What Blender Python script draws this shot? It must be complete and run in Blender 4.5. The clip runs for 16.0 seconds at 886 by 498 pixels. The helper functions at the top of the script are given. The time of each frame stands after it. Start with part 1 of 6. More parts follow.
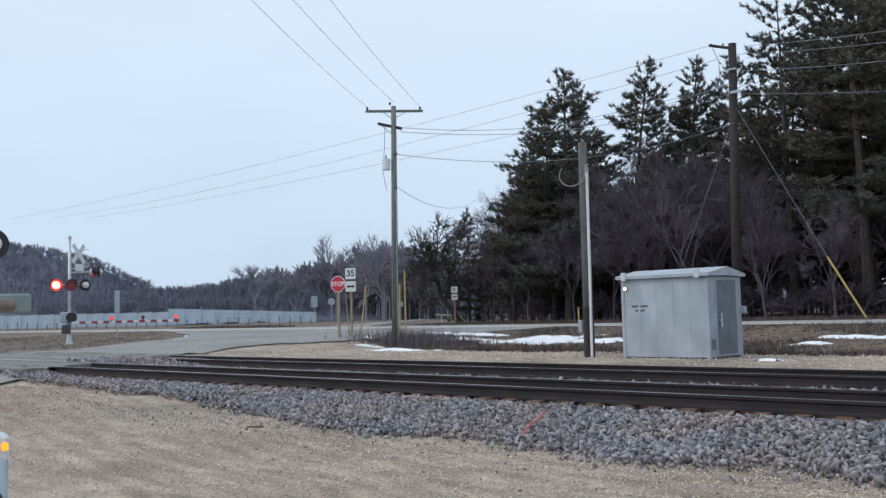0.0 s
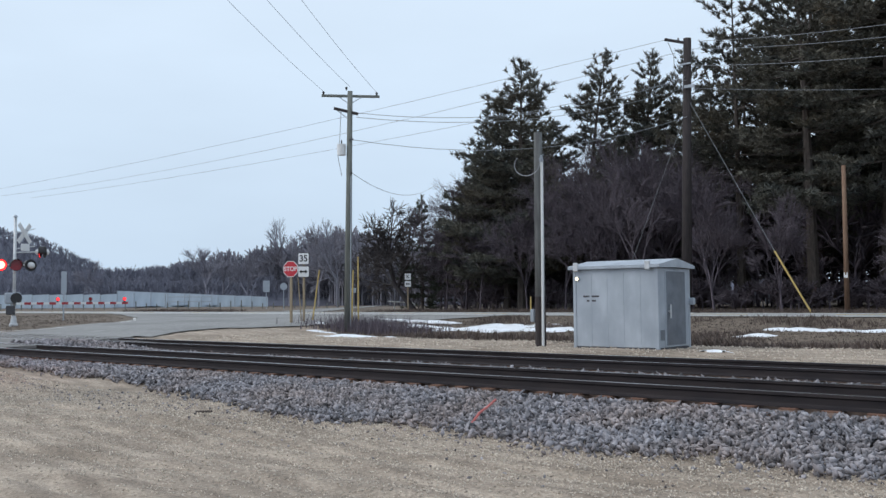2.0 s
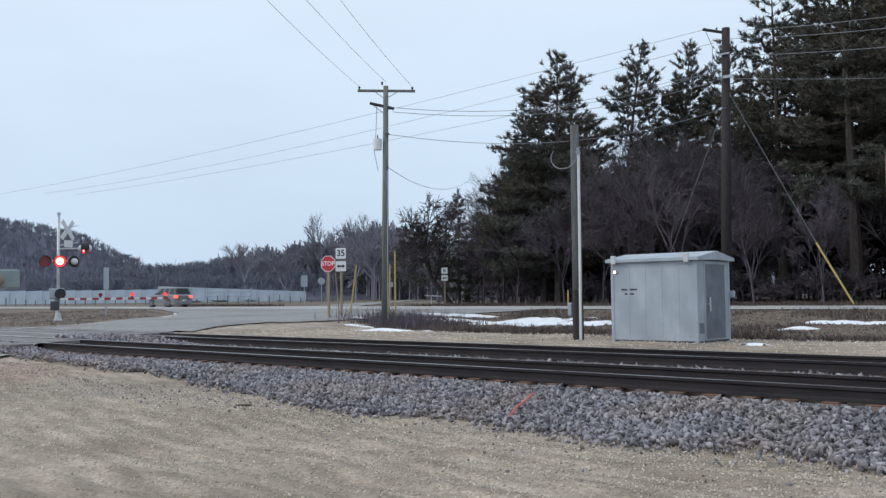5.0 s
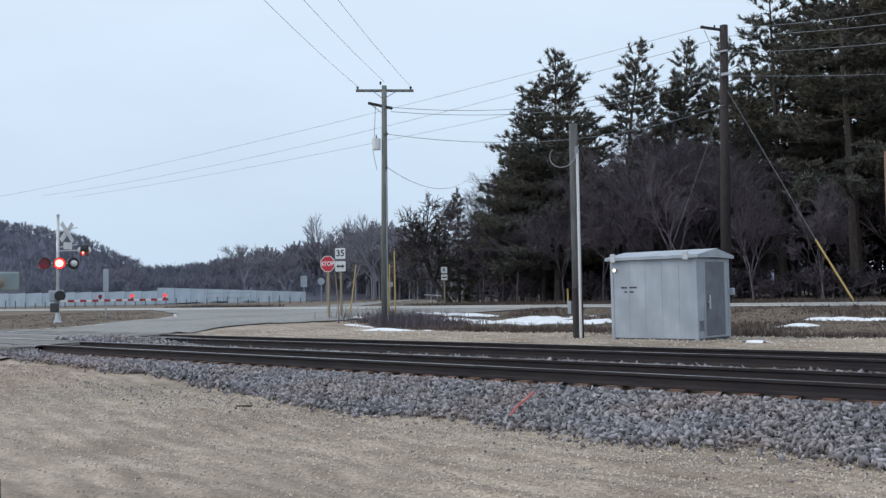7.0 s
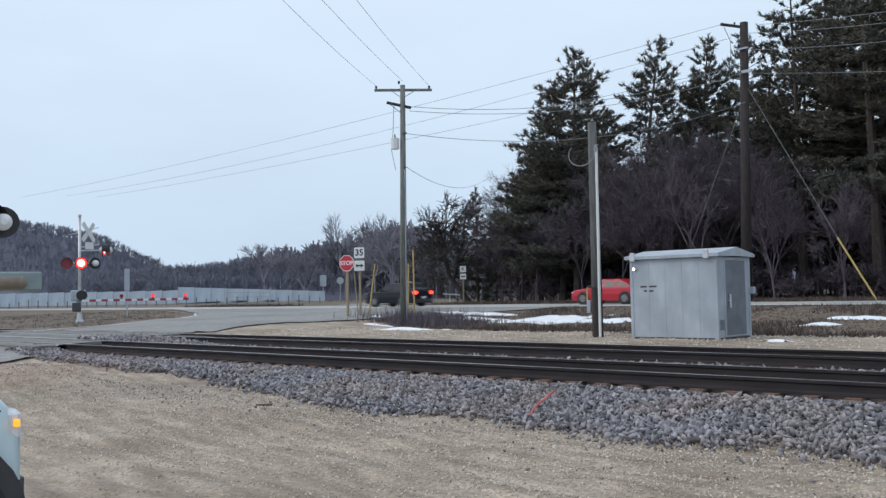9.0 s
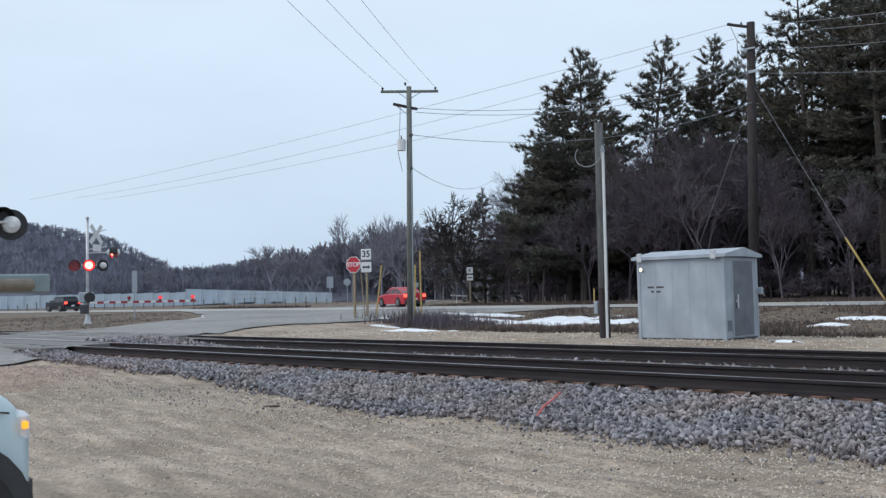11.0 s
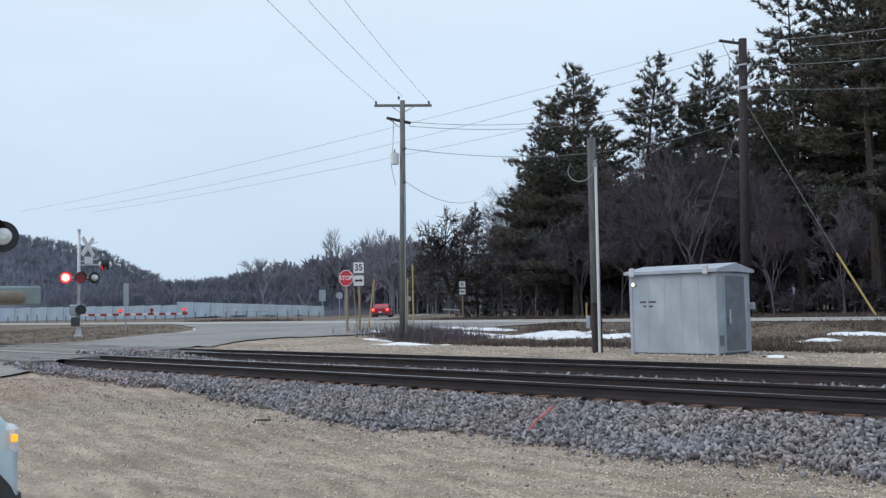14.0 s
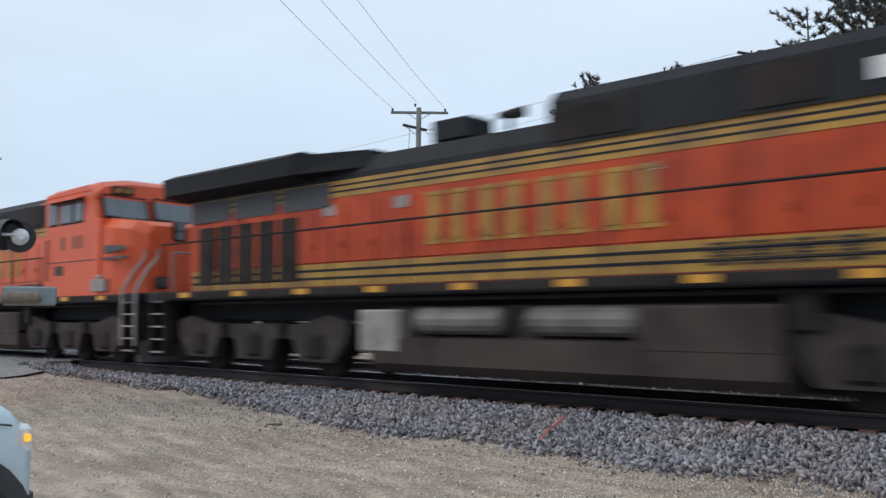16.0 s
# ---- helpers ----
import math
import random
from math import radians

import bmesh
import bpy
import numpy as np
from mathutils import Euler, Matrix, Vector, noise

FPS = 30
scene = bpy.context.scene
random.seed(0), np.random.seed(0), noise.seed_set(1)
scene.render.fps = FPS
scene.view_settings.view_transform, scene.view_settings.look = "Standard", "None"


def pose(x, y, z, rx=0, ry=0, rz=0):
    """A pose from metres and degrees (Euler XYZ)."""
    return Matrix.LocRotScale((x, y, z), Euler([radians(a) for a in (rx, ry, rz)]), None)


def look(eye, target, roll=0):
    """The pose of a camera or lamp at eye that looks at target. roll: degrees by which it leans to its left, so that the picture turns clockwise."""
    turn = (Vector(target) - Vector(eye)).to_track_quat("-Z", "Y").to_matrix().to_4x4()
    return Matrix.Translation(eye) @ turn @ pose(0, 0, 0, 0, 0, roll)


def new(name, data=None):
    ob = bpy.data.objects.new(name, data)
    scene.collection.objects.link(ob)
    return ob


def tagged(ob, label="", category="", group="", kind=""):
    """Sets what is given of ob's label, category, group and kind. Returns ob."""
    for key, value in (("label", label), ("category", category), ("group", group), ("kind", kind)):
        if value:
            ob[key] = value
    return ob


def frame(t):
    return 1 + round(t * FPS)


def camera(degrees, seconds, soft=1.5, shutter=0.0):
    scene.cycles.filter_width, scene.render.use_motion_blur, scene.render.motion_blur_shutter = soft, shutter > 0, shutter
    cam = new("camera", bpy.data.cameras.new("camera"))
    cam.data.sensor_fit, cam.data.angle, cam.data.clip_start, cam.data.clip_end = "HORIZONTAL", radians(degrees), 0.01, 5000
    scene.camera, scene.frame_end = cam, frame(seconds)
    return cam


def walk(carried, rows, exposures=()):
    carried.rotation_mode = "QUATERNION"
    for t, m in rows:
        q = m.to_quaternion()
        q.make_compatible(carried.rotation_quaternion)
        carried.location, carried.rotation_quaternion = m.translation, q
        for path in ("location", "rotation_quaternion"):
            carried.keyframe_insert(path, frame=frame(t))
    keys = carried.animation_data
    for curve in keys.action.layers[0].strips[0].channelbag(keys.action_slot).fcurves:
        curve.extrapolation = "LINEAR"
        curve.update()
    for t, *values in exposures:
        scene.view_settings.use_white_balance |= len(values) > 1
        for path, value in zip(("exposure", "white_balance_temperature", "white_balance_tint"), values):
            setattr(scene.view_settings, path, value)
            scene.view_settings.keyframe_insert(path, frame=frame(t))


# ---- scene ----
# World: x along the tracks (the train runs towards +x), y across them away from the camera, z up, 0 on the gravel lot.
cam = camera(51.0, 16.0, soft=1.4, shutter=0.45)
PATH = [
    (0, 42.61, 4.08, 1.35), (0.5, 41.82, 3.31, 0.47), (1, 40.92, 2.95, 0.39), (1.5, 39.37, 2.73, 0.21),
    (2, 39.71, 3.25, 0.42), (2.5, 40.28, 3.91, 0.68), (3, 40.63, 3.53, 0.65), (3.5, 41.04, 3.31, 0.71),
    (4, 41.11, 3.25, 0.53), (4.5, 41.85, 2.94, 0.47), (7, 41.97, 2.86, 1.06), (7.5, 42.26, 2.94, 0.92),
    (8, 42.95, 2.63, 0.48), (8.5, 43.12, 2.53, 0.82), (9, 43.13, 2.83, 1.12), (11.5, 43.59, 2.95, 1.23),
    (12, 43.34, 3.24, 1.10), (12.5, 43.03, 3.06, 1.25), (13, 42.87, 3.33, 1.24), (13.5, 42.94, 3.69, 1.13),
    (14, 43.09, 3.76, 1.02), (14.5, 42.80, 3.59, 0.94), (15, 44.07, 3.20, 0.22), (15.5, 43.55, 3.86, 0.36),
    (16, 43.89, 4.23, 0.03),
]
walk(cam, [(t, pose(0, 0, 1.625, 90 + p, r, y)) for t, y, p, r in PATH])

# ---- sky and light: a dull overcast evening ----
world = bpy.data.worlds.new("world")
scene.world = world
world.use_nodes = True
wn, wl = world.node_tree.nodes, world.node_tree.links
sky = wn.new("ShaderNodeTexSky")
sky.sky_type, sky.sun_disc = "NISHITA", False
sky.sun_elevation, sky.sun_rotation = radians(37), radians(225)
sky.dust_density, sky.air_density = 3.0, 1.0
coord = wn.new("ShaderNodeTexCoord")
mapping = wn.new("ShaderNodeMapping")
mapping.inputs["Scale"].default_value = (1.0, 1.0, 3.5)
cloud = wn.new("ShaderNodeTexNoise")
cloud.inputs["Scale"].default_value, cloud.inputs["Detail"].default_value = 1.6, 5
split = wn.new("ShaderNodeSeparateXYZ")
ramp = wn.new("ShaderNodeValToRGB")
ramp.color_ramp.elements[0].position, ramp.color_ramp.elements[0].color = 0.0, (0.49, 0.615, 0.76, 1)
ramp.color_ramp.elements[1].position, ramp.color_ramp.elements[1].color = 0.55, (0.71, 0.82, 0.945, 1)
tint = wn.new("ShaderNodeMix")
tint.data_type, tint.blend_type = "RGBA", "MULTIPLY"
tint.inputs["Factor"].default_value = 1.0
shade = wn.new("ShaderNodeMapRange")
shade.inputs["From Min"].default_value, shade.inputs["From Max"].default_value = 0.3, 0.7
shade.inputs["To Min"].default_value, shade.inputs["To Max"].default_value = 0.93, 1.07
mixed = wn.new("ShaderNodeMix")
mixed.data_type = "RGBA"
mixed.inputs["Factor"].default_value = 0.94
lift = wn.new("ShaderNodeVectorMath")
lift.operation = "SCALE"
lift.inputs["Scale"].default_value = 0.1
wl.new(coord.outputs["Generated"], mapping.inputs["Vector"])
wl.new(mapping.outputs["Vector"], cloud.inputs["Vector"])
wl.new(coord.outputs["Generated"], split.inputs["Vector"])
wl.new(split.outputs["Z"], ramp.inputs["Fac"])
wl.new(cloud.outputs["Fac"], shade.inputs["Value"])
wl.new(ramp.outputs["Color"], tint.inputs["A"])
wl.new(shade.outputs["Result"], tint.inputs["B"])
wl.new(sky.outputs["Color"], lift.inputs[0])
wl.new(lift.outputs["Vector"], mixed.inputs["A"])
wl.new(tint.outputs["Result"], mixed.inputs["B"])
wl.new(mixed.outputs["Result"], wn["Background"].inputs["Color"])
wn["Background"].inputs["Strength"].default_value = 1.18
sun = new("sun", bpy.data.lights.new("sun", "SUN"))
sun.data.energy, sun.data.angle, sun.data.color = 1.0, radians(30), (1.0, 0.95, 0.9)
sun.matrix_world = look((-25, -25, 27), (0, 0, 0))


# ---- materials ----
def mat(name, c1, c2=None, scale=8.0, rough=0.8, metal=0.0, bump=0.0, bscale=None, wear=None, wscale=0.6, wamount=0.5,
        glow=None, power=0.0, stretch=(1, 1, 1), island=0.0, spec=0.5):
    """A surface with grain between two colours, a larger stain colour, relief, and where asked a spread from piece to piece."""
    m = bpy.data.materials.new(name)
    m.use_nodes = True
    n, l = m.node_tree.nodes, m.node_tree.links
    b = n["Principled BSDF"]
    b.inputs["Roughness"].default_value, b.inputs["Metallic"].default_value = rough, metal
    b.inputs["Specular IOR Level"].default_value = spec
    tc, mp = n.new("ShaderNodeTexCoord"), n.new("ShaderNodeMapping")
    mp.inputs["Scale"].default_value = stretch
    l.new(tc.outputs["Object"], mp.inputs["Vector"])
    nz = n.new("ShaderNodeTexNoise")
    nz.inputs["Scale"].default_value, nz.inputs["Detail"].default_value = scale, 6
    l.new(mp.outputs["Vector"], nz.inputs["Vector"])
    rp = n.new("ShaderNodeValToRGB")
    rp.color_ramp.elements[0].position, rp.color_ramp.elements[1].position = 0.32, 0.68
    rp.color_ramp.elements[0].color, rp.color_ramp.elements[1].color = (*c1, 1), (*(c2 or c1), 1)
    l.new(nz.outputs["Fac"], rp.inputs["Fac"])
    out = rp.outputs["Color"]
    if wear:
        big = n.new("ShaderNodeTexNoise")
        big.inputs["Scale"].default_value, big.inputs["Detail"].default_value = wscale, 4
        l.new(tc.outputs["Object"], big.inputs["Vector"])
        mr = n.new("ShaderNodeMapRange")
        mr.inputs["From Min"].default_value, mr.inputs["From Max"].default_value = 0.42, 0.68
        mr.inputs["To Max"].default_value = wamount
        l.new(big.outputs["Fac"], mr.inputs["Value"])
        mx = n.new("ShaderNodeMix")
        mx.data_type = "RGBA"
        l.new(mr.outputs["Result"], mx.inputs["Factor"])
        l.new(out, mx.inputs["A"])
        mx.inputs["B"].default_value = (*wear, 1)
        out = mx.outputs["Result"]
    if island:
        geo, oi = n.new("ShaderNodeNewGeometry"), n.new("ShaderNodeObjectInfo")
        add = n.new("ShaderNodeMath")
        l.new(geo.outputs["Random Per Island"], add.inputs[0])
        l.new(oi.outputs["Random"], add.inputs[1])
        fr = n.new("ShaderNodeMath")
        fr.operation = "FRACT"
        l.new(add.outputs["Value"], fr.inputs[0])
        mr = n.new("ShaderNodeMapRange")
        mr.inputs["To Min"].default_value, mr.inputs["To Max"].default_value = 1 - island, 1 + island
        l.new(fr.outputs["Value"], mr.inputs["Value"])
        sc = n.new("ShaderNodeVectorMath")
        sc.operation = "SCALE"
        l.new(out, sc.inputs[0])
        l.new(mr.outputs["Result"], sc.inputs["Scale"])
        out = sc.outputs["Vector"]
    l.new(out, b.inputs["Base Color"])
    if bump:
        bn, bp = n.new("ShaderNodeTexNoise"), n.new("ShaderNodeBump")
        bn.inputs["Scale"].default_value, bn.inputs["Detail"].default_value = bscale or scale * 3, 5
        l.new(tc.outputs["Object"], bn.inputs["Vector"])
        l.new(bn.outputs["Fac"], bp.inputs["Height"])
        bp.inputs["Strength"].default_value, bp.inputs["Distance"].default_value = bump, 0.03
        l.new(bp.outputs["Normal"], b.inputs["Normal"])
    if glow:
        b.inputs["Emission Color"].default_value = (*glow, 1)
        b.inputs["Emission Strength"].default_value = power
    return m


def glass(name, colour, rough=0.05):
    m = mat(name, colour, colour, rough=rough, spec=0.8)
    return m


LOT = mat("lot_gravel", (0.29, 0.230, 0.180), (0.48, 0.394, 0.314), 3.2, 0.95, bump=0.9, bscale=38, wear=(0.20, 0.155, 0.115), wscale=0.42, wamount=0.75, stretch=(0.3, 1.2, 1))


def wheel_tracks(m):
    """Curving bands where wheels have pressed and swept the gravel, their rut shading put into the tint, and fine
    speckle of single stones.
    """
    n, l = m.node_tree.nodes, m.node_tree.links
    tc = n.new("ShaderNodeTexCoord")
    mp = n.new("ShaderNodeMapping")
    mp.inputs["Rotation"].default_value = (0, 0, radians(14))
    wv = n.new("ShaderNodeTexWave")
    wv.bands_direction = "Y"
    for key, value in (("Scale", 0.8), ("Distortion", 9.0), ("Detail", 4.0), ("Detail Scale", 0.35), ("Detail Roughness", 0.62)):
        wv.inputs[key].default_value = value
    sp = n.new("ShaderNodeTexVoronoi")
    sp.inputs["Scale"].default_value = 32
    one, two = n.new("ShaderNodeMapRange"), n.new("ShaderNodeMapRange")
    one.inputs["To Min"].default_value, one.inputs["To Max"].default_value = 0.86, 1.09
    two.inputs["From Max"].default_value, two.inputs["To Min"].default_value, two.inputs["To Max"].default_value = 1.0, 0.78, 1.22
    prod = n.new("ShaderNodeMath")
    prod.operation = "MULTIPLY"
    sc = n.new("ShaderNodeVectorMath")
    sc.operation = "SCALE"
    sep = n.new("ShaderNodeSeparateColor")
    base = n["Principled BSDF"].inputs["Base Color"]
    before = base.links[0].from_socket
    l.new(tc.outputs["Object"], mp.inputs["Vector"])
    l.new(mp.outputs["Vector"], wv.inputs["Vector"])
    l.new(tc.outputs["Object"], sp.inputs["Vector"])
    l.new(wv.outputs["Fac"], one.inputs["Value"])
    l.new(sp.outputs["Color"], sep.inputs["Color"])
    l.new(sep.outputs["Red"], two.inputs["Value"])
    l.new(one.outputs["Result"], prod.inputs[0])
    l.new(two.outputs["Result"], prod.inputs[1])
    l.new(before, sc.inputs[0])
    l.new(prod.outputs["Value"], sc.inputs["Scale"])
    l.new(sc.outputs["Vector"], base)


wheel_tracks(LOT)
PEBBLE = mat("pebble", (0.42, 0.355, 0.29), (0.62, 0.535, 0.445), 6, 0.9, island=0.3)
BALLAST = mat("ballast_stone", (0.155, 0.151, 0.168), (0.305, 0.292, 0.31), 9, 0.85, island=0.65, wear=(0.30, 0.22, 0.18), wscale=0.8, wamount=0.45)
BED = mat("ballast_bed", (0.07, 0.063, 0.062), (0.12, 0.11, 0.11), 14, 0.95, bump=1.0, bscale=25)
DRY = mat("dry_ground", (0.105, 0.079, 0.060), (0.195, 0.152, 0.115), 3, 0.95, bump=0.8, bscale=12, wear=(0.085, 0.066, 0.048), wscale=0.3, wamount=0.7)
GRASS = mat("dry_grass", (0.074, 0.055, 0.050), (0.150, 0.115, 0.096), 2, 0.9, island=0.45)
ASPHALT = mat("asphalt", (0.22, 0.215, 0.21), (0.30, 0.295, 0.285), 4, 0.85, bump=0.3, bscale=60, wear=(0.17, 0.165, 0.16), wscale=0.3, wamount=0.8)
CONCRETE = mat("highway_concrete", (0.34, 0.34, 0.34), (0.42, 0.42, 0.41), 3, 0.85, bump=0.2, bscale=40, wear=(0.27, 0.27, 0.27), wscale=0.25, wamount=0.6)
PAINT_LINE = mat("road_paint", (0.62, 0.62, 0.60), (0.72, 0.72, 0.70), 10, 0.7)
SNOW = mat("old_snow", (0.78, 0.81, 0.86), (0.86, 0.88, 0.92), 4, 0.7, bump=0.4, bscale=10, wear=(0.55, 0.54, 0.52), wscale=1.5, wamount=0.4)
RAIL = mat("rail_steel", (0.022, 0.019, 0.022), (0.040, 0.032, 0.033), 8, 0.7, bump=0.15, bscale=30, stretch=(0.2, 1, 1), spec=0.25)
RAILTOP = mat("polished_rail_head", (0.42, 0.42, 0.44), (0.55, 0.55, 0.57), 6, 0.28, 1.0, stretch=(0.1, 1, 1))
TIE = mat("creosoted_tie", (0.085, 0.052, 0.040), (0.17, 0.11, 0.08), 10, 0.9, bump=0.4, island=0.3)
PLATE = mat("rusty_plate", (0.12, 0.06, 0.04), (0.2, 0.1, 0.065), 20, 0.8)
GALV = mat("galvanised_steel", (0.37, 0.41, 0.46), (0.47, 0.515, 0.57), 3, 0.5, 0.35, bump=0.06, bscale=14, wear=(0.31, 0.345, 0.40), wscale=1.4, wamount=0.6, stretch=(1, 1, 0.4))
GALV_DARK = mat("galvanised_door", (0.15, 0.17, 0.20), (0.22, 0.245, 0.285), 3, 0.42, 0.4, wear=(0.16, 0.17, 0.19), wscale=1.2)
INK = mat("black_ink", (0.05, 0.05, 0.055), (0.09, 0.09, 0.1), 20, 0.8)
POLE_GREY = mat("weathered_pole", (0.12, 0.128, 0.118), (0.20, 0.208, 0.19), 5, 0.9, bump=0.4, stretch=(3, 3, 0.3))
POLE_STUB = mat("weathered_stub_pole", (0.085, 0.088, 0.09), (0.155, 0.157, 0.155), 5, 0.9, bump=0.5, stretch=(3, 3, 0.25), wear=(0.06, 0.058, 0.058), wscale=1.2)
POLE_DARK = mat("creosoted_pole", (0.026, 0.021, 0.022), (0.05, 0.04, 0.04), 5, 0.9, bump=0.4, stretch=(3, 3, 0.3))
POST_WOOD = mat("sign_post_wood", (0.27, 0.21, 0.14), (0.38, 0.31, 0.22), 6, 0.85, bump=0.3, stretch=(4, 4, 0.3))
POST_RED = mat("brown_post", (0.17, 0.10, 0.065), (0.25, 0.16, 0.11), 6, 0.85, stretch=(4, 4, 0.3))
WIRE = mat("wire", (0.22, 0.235, 0.26), (0.28, 0.295, 0.32), 5, 0.6)
YELLOW = mat("yellow_plastic", (0.46, 0.33, 0.10), (0.56, 0.41, 0.15), 4, 0.5, wear=(0.45, 0.33, 0.14), wscale=2)
WHITE = mat("white_enamel", (0.70, 0.71, 0.72), (0.80, 0.81, 0.82), 3, 0.5, wear=(0.6, 0.6, 0.58), wscale=3)
BLACK = mat("black_enamel", (0.012, 0.012, 0.014), (0.025, 0.025, 0.028), 5, 0.5)
SIGN_RED = mat("sign_red", (0.46, 0.02, 0.035), (0.54, 0.03, 0.05), 4, 0.4)
ALU = mat("aluminium_mast", (0.50, 0.52, 0.54), (0.62, 0.63, 0.65), 5, 0.4, 0.4)
LENS_OFF = mat("dark_red_lens", (0.22, 0.010, 0.018), (0.30, 0.016, 0.026), 10, 0.15)
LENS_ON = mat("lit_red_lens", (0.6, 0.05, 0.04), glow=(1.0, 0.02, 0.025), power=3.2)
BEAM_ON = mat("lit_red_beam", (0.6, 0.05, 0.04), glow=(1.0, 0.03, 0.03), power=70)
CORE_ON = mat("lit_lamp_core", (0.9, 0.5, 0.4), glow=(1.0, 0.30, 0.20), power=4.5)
GATE_RED = mat("gate_red", (0.30, 0.025, 0.035), (0.37, 0.04, 0.05), 6, 0.5)
PANEL_BLUE = mat("pale_blue_panel", (0.42, 0.50, 0.58), (0.52, 0.60, 0.68), 1.2, 0.6, wear=(0.36, 0.43, 0.50), wscale=0.2, stretch=(1, 1, 0.2))
# Needles and bare twigs are tinted bluer for the haze veil over the grove.
NEEDLE = mat("pine_needles", (0.066, 0.077, 0.077), (0.145, 0.140, 0.112), 0.8, 0.75, island=0.5, wear=(0.125, 0.092, 0.055), wscale=0.22, wamount=0.6)
SPRUCE = mat("spruce_needles", (0.05, 0.062, 0.045), (0.09, 0.1, 0.07), 0.8, 0.8, island=0.35)
BARK = mat("pine_bark", (0.055, 0.045, 0.04), (0.11, 0.09, 0.08), 6, 0.9, bump=0.5, stretch=(2, 2, 0.4))
TWIG = mat("bare_twigs", (0.092, 0.075, 0.092), (0.152, 0.128, 0.150), 3, 0.9, island=0.3)
OAK = mat("oak_bark", (0.055, 0.047, 0.048), (0.10, 0.088, 0.088), 4, 0.9, bump=0.4)
# Distance haze is put into these pale blue-grey base colours.
TWIG_HAZY = mat("hazy_bare_woods", (0.215, 0.21, 0.25), (0.29, 0.285, 0.325), 0.3, 1.0, island=0.2, spec=0.1)
HILL_HAZY = mat("hazy_wooded_hill", (0.105, 0.11, 0.145), (0.14, 0.145, 0.18), 0.22, 1.0, bump=0.6, bscale=0.6, spec=0.05, wear=(0.08, 0.084, 0.108), wscale=0.05)
HILL_TREES_HAZY = mat("hazy_hill_trees", (0.165, 0.17, 0.215), (0.215, 0.22, 0.265), 0.2, 1.0, island=0.2, spec=0.1)


